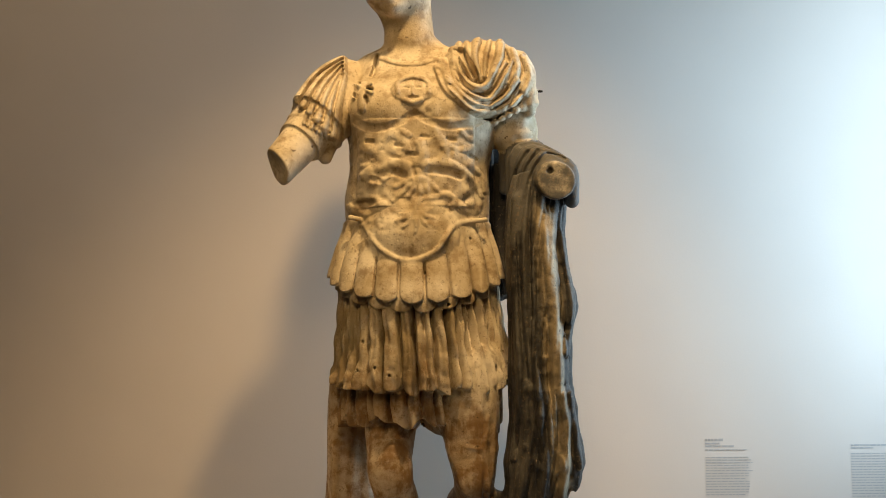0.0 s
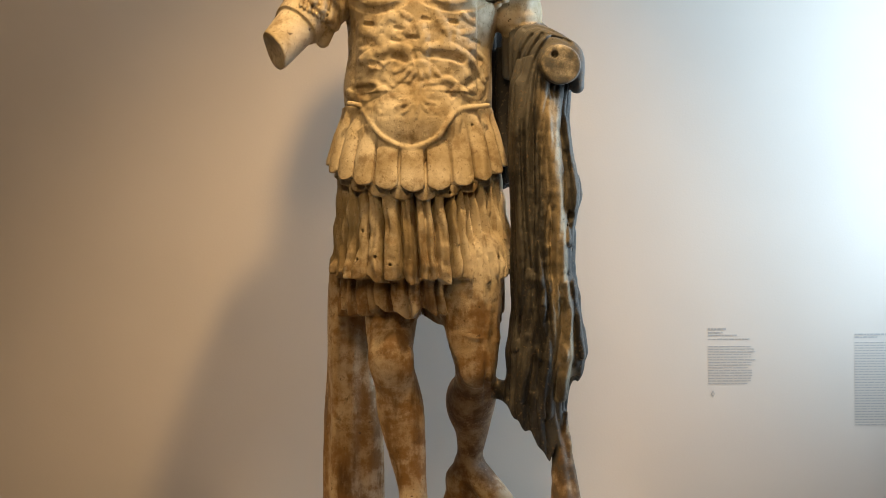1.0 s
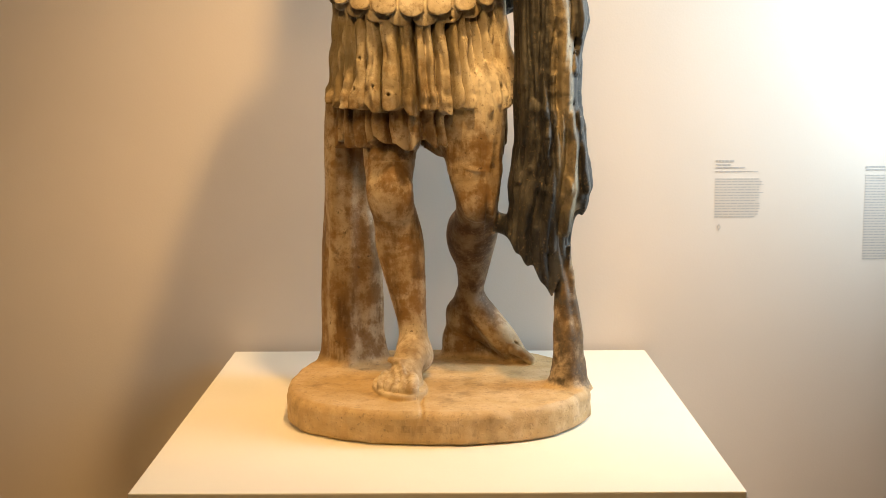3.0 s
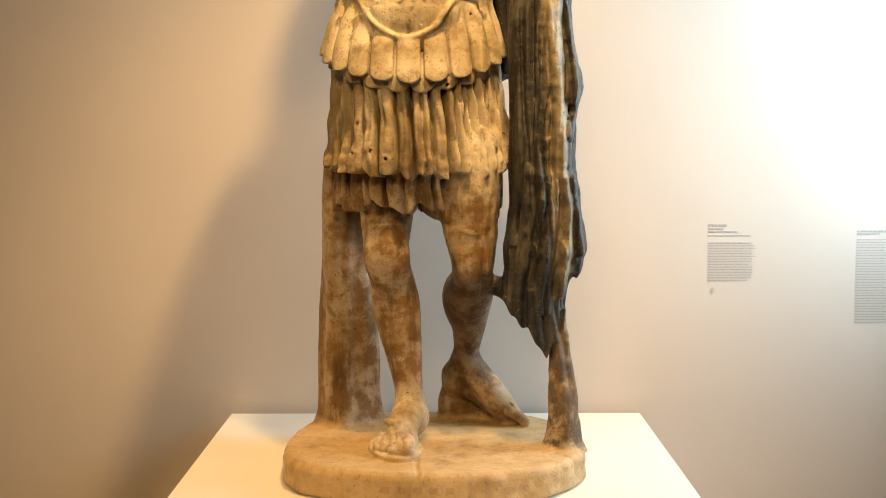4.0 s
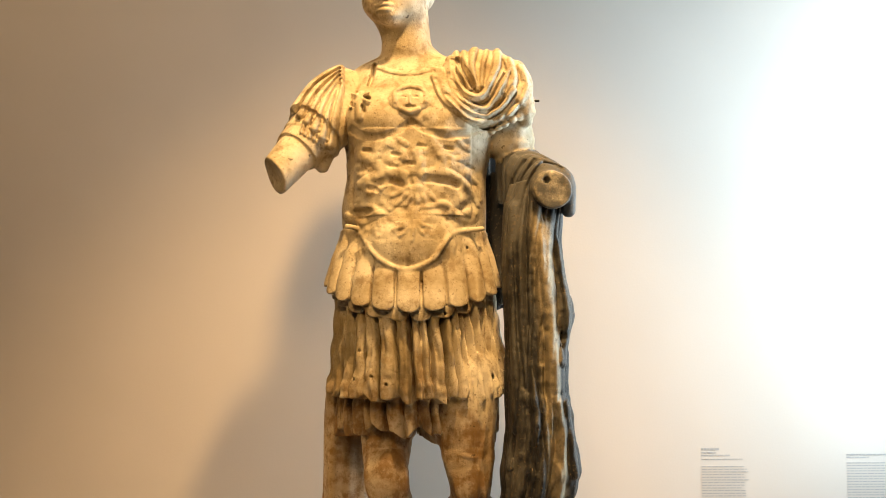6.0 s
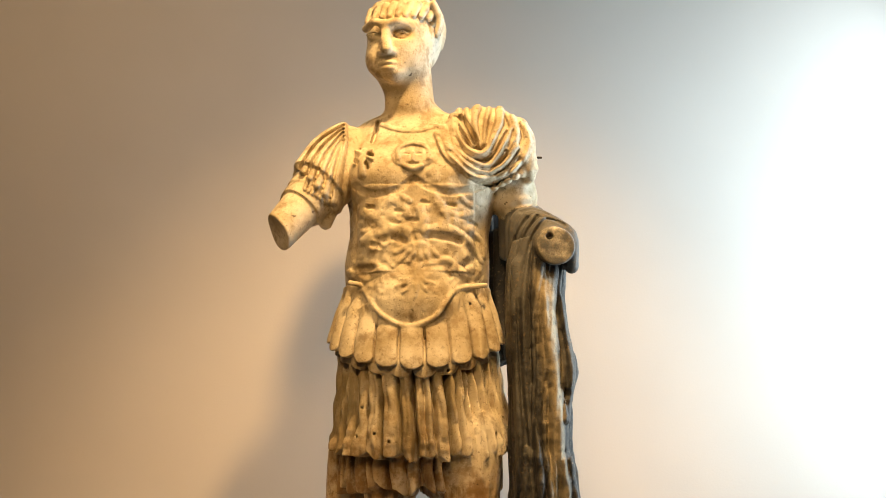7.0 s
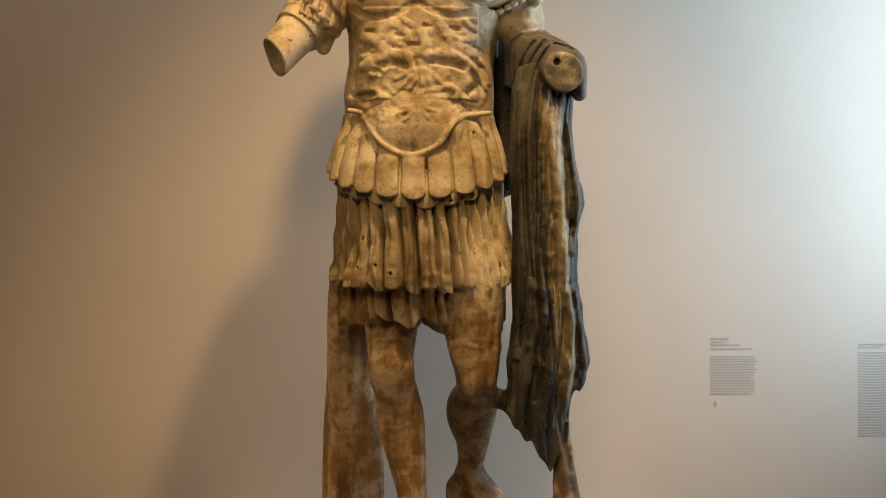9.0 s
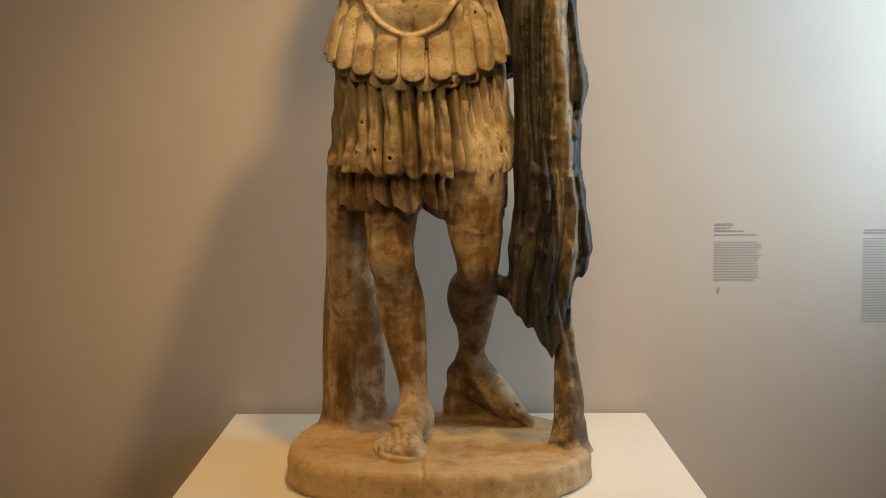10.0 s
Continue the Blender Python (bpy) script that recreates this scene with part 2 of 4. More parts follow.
def carve(lo, hi, fn, k=0.006, pad=0.02):
    cut, x, y, z = window([v - pad for v in lo], [v + pad for v in hi])
    solid[cut] = -soft_min(-solid[cut], fn(x, y, z).astype(np.float32), k)


def limb_field(a, b, ra, rb, flat=1.0):
    a, b = np.array(a, float), np.array(b, float)
    ab = b - a
    n = float(ab @ ab) + 1e-9

    def fn(x, y, z):
        h = np.clip(((x - a[0]) * ab[0] + (y - a[1]) * ab[1] + (z - a[2]) * ab[2]) / n, 0, 1)
        return np.sqrt((x - a[0] - h * ab[0]) ** 2 + ((y - a[1] - h * ab[1]) / flat) ** 2 + (z - a[2] - h * ab[2]) ** 2) - (ra + (rb - ra) * h)
    r = max(ra, rb)
    return np.minimum(a, b) - r, np.maximum(a, b) + r, fn


def limb(a, b, ra, rb=None, k=0.015, flat=1.0):
    add(*limb_field(a, b, ra, ra if rb is None else rb, flat), k)


def groove(a, b, r, k=0.004):
    carve(*limb_field(a, b, r, r), k)


def chain(points, radii, k=0.015, flat=1.0):
    fields = [limb_field(points[i], points[i + 1], radii[i], radii[i + 1], flat) for i in range(len(points) - 1)]
    add(np.min([f[0] for f in fields], 0), np.max([f[1] for f in fields], 0),
        lambda x, y, z: functools.reduce(lambda a, b: soft_min(a, b, 0.004), (f[2](x, y, z) for f in fields)), k)


def limb_curve(points, radii, k=0.02):
    """A limb through the given places, its thickness changing smoothly."""
    pts = curve_points([tuple(q) for q in points], 5)
    n = len(pts) - 1
    rad = [r.x for r in curve_points([(r, 0, 0) for r in radii], 5)]
    fields = [limb_field(pts[i], pts[i + 1], rad[i], rad[i + 1]) for i in range(n)]
    add(np.min([f[0] for f in fields], 0), np.max([f[1] for f in fields], 0),
        lambda x, y, z: functools.reduce(np.minimum, (f[2](x, y, z) for f in fields)), k)


def curve_points(points, steps=6):
    p = [Vector(points[0]) * 2 - Vector(points[1])] + [Vector(q) for q in points] + [Vector(points[-1]) * 2 - Vector(points[-2])]
    out = []
    for i in range(1, len(p) - 2):
        for s in range(steps):
            t = s / steps
            out.append(0.5 * (2 * p[i] + (p[i + 1] - p[i - 1]) * t + (2 * p[i - 1] - 5 * p[i] + 4 * p[i + 1] - p[i + 2]) * t * t
                              + (3 * p[i] - p[i - 1] - 3 * p[i + 1] + p[i + 2]) * t ** 3))
    return out + [p[-2]]


def rope(points, r, k=0.008, r_end=None, steps=5, cut=False):
    pts = curve_points(points, steps)
    n = len(pts) - 1
    rad = [r + ((r_end if r_end is not None else r) - r) * i / n for i in range(n + 1)]
    fields = [limb_field(pts[i], pts[i + 1], rad[i], rad[i + 1]) for i in range(n)]
    (carve if cut else add)(np.min([f[0] for f in fields], 0), np.max([f[1] for f in fields], 0),
                            lambda x, y, z: functools.reduce(np.minimum, (f[2](x, y, z) for f in fields)), k)


def ball(c, r, k=0.015, cut=False):
    def fn(x, y, z):
        return (np.sqrt(((x - c[0]) / r[0]) ** 2 + ((y - c[1]) / r[1]) ** 2 + ((z - c[2]) / r[2]) ** 2) - 1) * min(r)
    (carve if cut else add)([c[i] - r[i] for i in range(3)], [c[i] + r[i] for i in range(3)], fn, k)


class Loft:
    """A stack of ovals: rows of z, centre x, centre y, half width, half depth."""

    def __init__(self, rows, power=2.0, smooth=9):
        rows = sorted(rows)
        self.z0, self.z1, self.power = rows[0][0], rows[-1][0], power
        cols = list(zip(*rows))
        self.grid = np.linspace(self.z0, self.z1, 240)
        kernel = np.hanning(smooth + 2)[1:-1]
        kernel /= kernel.sum()
        self.tab = []
        for c in cols[1:]:
            v = np.interp(self.grid, cols[0], c)
            w = np.concatenate((np.full(smooth, v[0]), v, np.full(smooth, v[-1])))
            self.tab.append(np.convolve(w, kernel, "same")[smooth:-smooth])
        self.wide = max(cols[3]) + 0.04
        self.box = ((min(a - b for a, b in zip(cols[1], cols[3])) - 0.03, min(a - b for a, b in zip(cols[2], cols[4])) - 0.03, self.z0),
                    (max(a + b for a, b in zip(cols[1], cols[3])) + 0.03, max(a + b for a, b in zip(cols[2], cols[4])) + 0.03, self.z1))

    def at(self, z):
        return [np.interp(z, self.grid, t) for t in self.tab]

    def radial(self, x, y, z):
        cx, cy, rx, ry = self.at(z)
        u, v = (x - cx) / rx, (y - cy) / ry
        q = (np.abs(u) ** self.power + np.abs(v) ** self.power) ** (1 / self.power)
        return (q - 1) * np.minimum(rx, ry), np.arctan2(u, -v)

    def front(self, x, z, out=0.0):
        cx, cy, rx, ry = self.at(z)
        return float(cy - ry * np.sqrt(max(0.0, 1 - ((x - cx) / rx) ** 2)) - out)

    def add(self, fold=None, bottom=None, k=0.01, rnd=0.0):
        def fn(x, y, z):
            d, th = self.radial(x, y, z)
            if fold:
                d = d - fold(th, z, x)
            low = self.z0 if bottom is None else bottom(th, x)
            return np.maximum(np.maximum(d, z - self.z1), low - z + 0 * d)
        add(*self.box, fn, k)


def smoothstep(v, a, b):
    t = np.clip((v - a) / (b - a), 0, 1)
    return t * t * (3 - 2 * t)


rng = random.Random(7)

class Relief:
    """Carving in height on a face that looks to the front: strokes are laid on a sheet of x and z, then pressed into the solid."""

    def __init__(self, lo, hi):
        self.lo, self.hi = lo, hi
        self.cut, x, self.y, z = window(lo, hi)
        self.x, self.z = x[:, 0, 0], z[0, 0, :]
        self.h = np.zeros((len(self.x), len(self.z)), np.float32)

    def stroke(self, points, r, height, r_end=None, sharp=1.0):
        pts = curve_points([(a, 0, b) for a, b in points], 6) if len(points) > 2 else [Vector((a, 0, b)) for a, b in points]
        r1 = r if r_end is None else r_end
        big = max(r, r1)
        i0, i1 = np.searchsorted(self.x, (min(q.x for q in pts) - big, max(q.x for q in pts) + big))
        k0, k1 = np.searchsorted(self.z, (min(q.z for q in pts) - big, max(q.z for q in pts) + big))
        if i1 <= i0 or k1 <= k0:
            return
        x, z = self.x[i0:i1, None], self.z[None, k0:k1]
        best = np.full((i1 - i0, k1 - k0), 9.0)
        n = len(pts) - 1
        for j in range(n):
            a, b = pts[j], pts[j + 1]
            dx, dz = b.x - a.x, b.z - a.z
            t = np.clip(((x - a.x) * dx + (z - a.z) * dz) / (dx * dx + dz * dz + 1e-9), 0, 1)
            d = np.sqrt((x - a.x - t * dx) ** 2 + (z - a.z - t * dz) ** 2) / (r + (r1 - r) * (j + t) / n)
            best = np.minimum(best, d)
        bump_up = np.clip(1 - best * best, 0, 1) ** (0.5 * sharp) * height
        view = self.h[i0:i1, k0:k1]
        if height > 0:
            view[:] = np.where(view >= 0, np.maximum(view, bump_up), view + bump_up)
        else:
            view += bump_up

    def press(self, y_full, y_none, extra=None):
        h = self.h if extra is None else self.h + extra(self.x[:, None], self.z[None, :])
        k = (self.y - y_none) / (y_full - y_none)
        solid[self.cut] -= (h[:, None, :] * np.clip(k, 0, 1)).astype(np.float32)


def value_noise(x, z, cell, seed):
    table = np.random.default_rng(seed).random((64, 64)).astype(np.float32)
    u, v = x / cell + 100, z / cell + 100
    i, j = np.floor(u).astype(int), np.floor(v).astype(int)
    f, g = u - i, v - j
    f, g = f * f * (3 - 2 * f), g * g * (3 - 2 * g)
    i, j = i % 63, j % 63
    return (table[i, j] * (1 - f) + table[i + 1, j] * f) * (1 - g) + (table[i, j + 1] * (1 - f) + table[i + 1, j + 1] * f) * g


def fold_lines(seed, low, high, close, apart):
    """Angles of uneven fold grooves."""
    r, a, out = random.Random(seed), low, []
    while a < high:
        out.append(a)
        a += r.uniform(close, apart)
    return np.array(out)


def grooved(lines, w, scale, wide, depth, swell, weights=None):
    """Rounded folds between narrow grooves at the given angles."""
    k = np.clip(np.searchsorted(lines, w) - 1, 0, len(lines) - 2)
    a, b = lines[k], lines[k + 1]
    t = np.clip((w - a) / (b - a), 0, 1)
    if weights is None:
        weights = 0.6 + 0.8 * np.mod(np.abs(lines) * 7.3, 1.0)
    cut = weights[k] * np.exp(-((w - a) * scale / wide) ** 2) + weights[k + 1] * np.exp(-((b - w) * scale / wide) ** 2)
    return swell * (1 - (2 * t - 1) ** 2) * np.minimum(1.0, (b - a) / 0.2) - depth * cut


# oval stone base, worn edge, with the crack through its front
base = Loft(((TOP, -0.020, 0.035, 0.352, 0.310), (0.719, -0.020, 0.035, 0.366, 0.324), (0.728, -0.020, 0.035, 0.374, 0.332), (0.780, -0.020, 0.035, 0.374, 0.332),
             (0.790, -0.020, 0.035, 0.370, 0.328), (0.797, -0.020, 0.035, 0.362, 0.320)), 2.6, smooth=3)
base.add(fold=lambda th, z, x: 0.003 * np.sin(5 * th + 1) + 0.0015 * np.sin(11 * th) + 0.0012 * np.sin(23 * th + 40 * z) + 0.004 * (value_noise(th * 0.35, z, 0.02, 51) - 0.5))
rope(((-0.052, -0.12, 0.797), (-0.060, -0.20, 0.797), (-0.055, -0.286, 0.796), (-0.062, -0.302, 0.75), (-0.057, -0.298, 0.712)), 0.0062, 0.002, cut=True)

# tree trunk support
trunk = Loft(((0.79, -0.245, 0.255, 0.098, 0.10), (0.82, -0.247, 0.255, 0.088, 0.09), (0.87, -0.250, 0.255, 0.082, 0.085), (1.10, -0.253, 0.250, 0.074, 0.080),
              (1.38, -0.255, 0.240, 0.062, 0.075), (1.50, -0.255, 0.230, 0.058, 0.07)))
trunk.add(fold=lambda th, z, x: 0.006 * np.sin(4 * th + 3 * z) + 0.002 * np.sin(9 * th - 6 * z + 1) + 0.003 * np.sin(17 * z + 2 * th), k=0.02)

# standing leg and its sandalled foot
limb_curve(((-0.130, 0.110, 1.52), (-0.138, 0.072, 1.36), (-0.136, 0.022, 1.265), (-0.122, 0.050, 1.19), (-0.114, 0.060, 1.13), (-0.098, 0.050, 1.03), (-0.084, 0.035, 0.935), (-0.080, 0.045, 0.855)),
      (0.080, 0.066, 0.053, 0.056, 0.060, 0.048, 0.036, 0.040), 0.01)
ball((-0.136, -0.006, 1.272), (0.036, 0.018, 0.040), 0.04)
limb_curve(((-0.080, 0.045, 0.848), (-0.088, -0.015, 0.862), (-0.098, -0.065, 0.842), (-0.110, -0.110, 0.822)), (0.044, 0.040, 0.036, 0.026), 0.025)
ball((-0.108, -0.090, 0.816), (0.050, 0.055, 0.020), 0.02)
for i in range(5):
    u = i / 4
    r = (0.0165, 0.0135, 0.0125, 0.0115, 0.0105)[i]
    tip = -0.176 + 0.046 * u ** 1.6
    limb_curve(((-0.082 - 0.066 * u, tip + 0.060, 0.832), (-0.080 - 0.074 * u, tip + 0.028, 0.832 - 0.004 * u), (-0.080 - 0.077 * u, tip, 0.816)), (r * 0.9, r, r * 0.95), 0.003)
    groove((-0.093 - 0.0172 * i, tip + 0.012, 0.834), (-0.094 - 0.0165 * i, tip + 0.062, 0.845), 0.0035, 0.002)
add((-0.19, -0.20, 0.79), (-0.03, 0.06, 0.81), lambda x, y, z: np.maximum((np.sqrt(((x + 0.112 + 0.12 * (y + 0.085)) / 0.066) ** 2 + ((y + 0.080) / 0.122) ** 2) - 1) * 0.06, np.abs(z - 0.801) - 0.009), 0.002)
rope(((-0.136, -0.050, 0.862), (-0.112, -0.090, 0.866), (-0.068, -0.060, 0.866)), 0.008, 0.003)
rope(((-0.112, -0.090, 0.862), (-0.104, -0.118, 0.850), (-0.100, -0.142, 0.836)), 0.007, 0.003)

# bent leg, set back, its foot turned outwards
limb_curve(((0.070, 0.050, 1.52), (0.068, 0.022, 1.36), (0.078, 0.012, 1.255), (0.075, 0.062, 1.200), (0.071, 0.115, 1.158), (0.070, 0.150, 1.118), (0.071, 0.182, 1.064), (0.066, 0.212, 0.998), (0.058, 0.236, 0.950)),
           (0.088, 0.070, 0.054, 0.052, 0.062, 0.056, 0.044, 0.034, 0.036), 0.008)
ball((0.080, -0.030, 1.240), (0.036, 0.020, 0.040), 0.022)
ball((0.048, 0.160, 1.150), (0.042, 0.050, 0.065), 0.03)
rope(((0.008, 0.02, 1.345), (0.06, -0.044, 1.328), (0.100, -0.034, 1.322), (0.132, 0.02, 1.320)), 0.005, 0.006)
# its heel lifted on a stone rest, the toes on the base
ball((0.038, 0.262, 0.924), (0.036, 0.038, 0.036), 0.025)
limb_curve(((0.066, 0.225, 0.962), (0.106, 0.212, 0.914), (0.150, 0.203, 0.862), (0.184, 0.203, 0.826)), (0.037, 0.038, 0.036, 0.026), 0.02)
limb_curve(((0.042, 0.258, 0.908), (0.100, 0.235, 0.866), (0.165, 0.222, 0.828)), (0.030, 0.024, 0.022), 0.02)
for i in range(4):
    limb_curve(((0.178, 0.172 + 0.021 * i, 0.838), (0.204 - 0.004 * i, 0.170 + 0.022 * i, 0.824), (0.222 - 0.007 * i, 0.168 + 0.023 * i, 0.808)), (0.014, 0.0135, 0.012), 0.003)
    groove((0.176, 0.182 + 0.0215 * i, 0.856), (0.226 - 0.006 * i, 0.179 + 0.0225 * i, 0.822), 0.0050 if i == 0 else 0.0035, 0.002)
ball((0.030, 0.280, 0.826), (0.040, 0.036, 0.080), 0.03)
limb((0.030, 0.292, 0.842), (0.165, 0.248, 0.802), 0.034, 0.022, 0.015)

# under-tunic
tunic = Loft(((1.36, -0.062, 0.105, 0.206, 0.138), (1.42, -0.060, 0.105, 0.207, 0.140), (1.52, -0.055, 0.110, 0.200, 0.135)))


def tunic_hem(th, x):
    h = 1.388 + 0.012 * np.sin(9 * th) + 0.007 * np.sin(21 * th + 1) - 0.018 * smoothstep(x, -0.06, -0.01)
    return h + 0.095 * smoothstep(x, 0.002, 0.022) - 0.100 * smoothstep(x, 0.112, 0.128)


tunic_lines = fold_lines(11, -3.3, 3.3, 0.10, 0.24)
tunic.add(fold=lambda th, z, x: grooved(tunic_lines, th + 0.03 * np.sin(40 * z), 0.18, 0.0045, 0.020, 0.010) - 0.003, bottom=tunic_hem)

# pleated skirt
skirt = Loft(((1.455, -0.052, 0.110, 0.232, 0.188), (1.50, -0.052, 0.110, 0.236, 0.190), (1.58, -0.055, 0.110, 0.222, 0.178), (1.70, -0.064, 0.110, 0.208, 0.165), (1.84, -0.070, 0.115, 0.198, 0.155)))


# broad flat folds in front, thin close ribs on the statue's left
pleat_lines = np.array((-3.3, -2.8, -2.3, -1.9, -1.5, -1.2, -1.03, -0.84, -0.66, -0.47, -0.236, -0.065, 0.06, 0.17, 0.34, 0.46, 0.586, 0.67, 0.79, 0.90, 1.0, 1.1, 1.22, 1.38, 1.7, 2.2, 2.8, 3.3))
pleat_cut = np.array((1, 1, 1, 1, 0.8, 0.9, 0.6, 1.0, 0.35, 1.2, 0.45, 1.25, 0.3, 0.65, 1.2, 0.4, 1.3, 1.1, 1.3, 1.1, 1.2, 1.2, 1.2, 1.2, 1, 1, 1, 1))
thin_lines = fold_lines(9, -3.3, 3.3, 0.09, 0.24)


def pleats(th, z, x):
    low = smoothstep(z, 1.84, 1.66)
    w = th + 0.008 * np.sin(14 * (z - 1.5) + 3 * th) + 0.006 * np.sin(45 * z + 11 * th)
    main = grooved(pleat_lines, w, 0.21, 0.0046, 0.036, 0.011, pleat_cut)
    small = grooved(thin_lines, w + 0.04 * np.sin(19 * z + 2 * th), 0.20, 0.0040, 0.005, 0.002)
    curl = smoothstep(z, 1.540, 1.490) * (0.002 + 0.004 * np.sin(19 * w + 1) ** 2 + 0.003 * np.sin(47 * w))
    lump = 0.0035 * np.sin(60 * z + 9 * th) * np.sin(13 * th + 20 * z) + 0.008 * (value_noise(th * 0.2, z, 0.016, 41) - 0.5) * smoothstep(z, 1.60, 1.52)
    return (main + small) * (0.65 + 0.35 * low) + curl + lump * low - 0.004


skirt.add(fold=pleats, bottom=lambda th, x: 1.466 + 0.026 * np.abs(th) ** 1.4 * 0.5 + 0.006 * np.sin(17 * th) + 0.005 * np.sin(31 * th + 2))

# cuirass
torso = Loft(((1.76, -0.068, 0.115, 0.188, 0.140), (1.85, -0.066, 0.115, 0.184, 0.142), (1.92, -0.066, 0.115, 0.192, 0.148), (1.97, -0.067, 0.112, 0.194, 0.148), (2.05, -0.060, 0.110, 0.186, 0.142),
              (2.12, -0.056, 0.110, 0.194, 0.148), (2.20, -0.052, 0.115, 0.212, 0.150), (2.27, -0.050, 0.120, 0.222, 0.140), (2.32, -0.052, 0.125, 0.203, 0.115), (2.36, -0.062, 0.125, 0.160, 0.090), (2.385, -0.070, 0.125, 0.09, 0.075), (2.40, -0.075, 0.125, 0.07, 0.065)), smooth=17)
torso.add(k=0.02)
ball((-0.155, 0.025, 2.195), (0.092, 0.070, 0.066), 0.04)
ball((0.020, 0.025, 2.195), (0.088, 0.070, 0.066), 0.04)
ball((-0.072, 0.008, 1.866), (0.122, 0.078, 0.098), 0.04)
for s in (-1, 1):
    ball((-0.068 + s * 0.060, 0.000, 2.050), (0.060, 0.030, 0.080), 0.05)


def skin(x, z, out=0.0):
    """A place on the front of the cuirass."""
    return (x, min(torso.front(x, z), 0.008 - 0.078 * math.sqrt(max(0.0, 1 - ((x + 0.072) / 0.122) ** 2 - ((z - 1.866) / 0.098) ** 2))) - out, z)


mid = -0.066
carving = Relief((-0.285, -0.14, 1.80), (0.165, 0.13, 2.40))
def S(points, r, height, r_end=None):
    carving.stroke(points, r, height * (0.46 if height > 0 else 0.75), r_end, 1.3)


# facing beasts, with hollows under their bodies
S(((-0.203, 2.020), (-0.165, 2.038), (-0.120, 2.050), (-0.088, 2.040)), 0.014, 0.010)
S(((-0.190, 2.030), (-0.172, 2.010), (-0.180, 1.998)), 0.009, 0.008)
S(((-0.145, 2.045), (-0.135, 2.025), (-0.150, 2.005)), 0.008, 0.008)
S(((-0.043, 2.043), (0.000, 2.050), (0.040, 2.040), (0.070, 2.020), (0.092, 1.992), (0.104, 1.970)), 0.014, 0.010, 0.007)
S(((0.057, 2.020), (0.062, 1.995), (0.060, 1.975)), 0.008, 0.008)
S(((0.090, 2.040), (0.108, 2.020), (0.112, 1.985)), 0.007, 0.006)
S(((-0.150, 2.020), (-0.125, 2.026), (-0.098, 2.018)), 0.011, -0.010)
S(((-0.178, 2.010), (-0.160, 2.004)), 0.009, -0.009)
S(((-0.030, 2.030), (0.010, 2.026), (0.045, 2.018)), 0.012, -0.010)
S(((-0.075, 2.035), (-0.066, 2.000)), 0.006, -0.007)
# riders and wings over them
S(((-0.205, 2.095), (-0.180, 2.085), (-0.160, 2.070), (-0.150, 2.050)), 0.014, 0.008)
S(((-0.165, 2.080), (-0.145, 2.110), (-0.130, 2.130)), 0.010, 0.008)
S(((-0.130, 2.125), (-0.100, 2.110), (-0.090, 2.085)), 0.012, 0.007)
S(((-0.100, 2.130), (-0.085, 2.120)), 0.010, 0.009)
S(((-0.020, 2.130), (0.002, 2.105), (0.012, 2.075), (0.000, 2.055)), 0.012, 0.008)
S(((0.010, 2.095), (0.040, 2.083), (0.080, 2.092)), 0.009, 0.007)
S(((0.030, 2.070), (0.055, 2.060), (0.075, 2.045)), 0.013, 0.007)
S(((0.050, 2.130), (0.068, 2.115), (0.090, 2.110)), 0.008, 0.006)
S(((-0.055, 2.100), (-0.050, 2.070), (-0.062, 2.050)), 0.013, 0.008)
for x, z in ((-0.110, 2.095), (-0.042, 2.118), (0.024, 2.112), (-0.185, 2.110), (0.080, 2.070), (-0.072, 2.072), (-0.118, 2.065)):
    S(((x - 0.008, z), (x + 0.008, z - 0.003)), 0.006, -0.008)
# leaf scroll between them
for end in ((-0.120, 1.985), (-0.125, 1.950), (-0.085, 1.962), (-0.035, 1.988), (-0.010, 1.975), (-0.060, 1.940), (-0.030, 1.955)):
    S(((-0.062, 2.008), ((-0.062 + end[0]) / 2 + 0.006, (2.008 + end[1]) / 2 + 0.006), end), 0.009, 0.008, 0.006)
S(((-0.045, 1.955), (-0.010, 1.962), (0.012, 1.968), (0.034, 1.952), (0.025, 1.935)), 0.009, 0.010)
S(((0.034, 1.952), (0.060, 1.930), (0.090, 1.932), (0.100, 1.955)), 0.010, 0.008)
S(((-0.245, 1.945), (-0.205, 1.925), (-0.170, 1.935), (-0.150, 1.942)), 0.012, 0.009)
S(((-0.215, 1.952), (-0.180, 1.950)), 0.010, -0.007)
S(((0.076, 1.947), (0.080, 1.945)), 0.013, 0.008)
# palmette on the belly
for end in ((-0.117, 1.898), (-0.100, 1.880), (-0.068, 1.868), (-0.040, 1.885), (-0.022, 1.905), (-0.108, 1.915)):
    S(((-0.062, 1.930), ((-0.062 + end[0]) / 2, (1.930 + end[1]) / 2 - 0.008), end), 0.008, 0.007, 0.005)
S(((-0.062, 1.935), (-0.020, 1.935)), 0.022, 0.006)
S = carving.stroke
# breast line, medallion mask, strap with its knot, neck edge
S(((-0.225, 2.165), (-0.195, 2.145), (-0.150, 2.140), (-0.105, 2.155), (-0.070, 2.180)), 0.010, -0.004)
S(((-0.070, 2.180), (-0.030, 2.155), (0.020, 2.142), (0.070, 2.150), (0.110, 2.170)), 0.010, -0.004)
S(((-0.100, 2.240), (-0.048, 2.240)), 0.030, 0.008)
S(((-0.112, 2.232), (-0.112, 2.262), (-0.073, 2.278), (-0.036, 2.262), (-0.034, 2.232)), 0.008, 0.011)
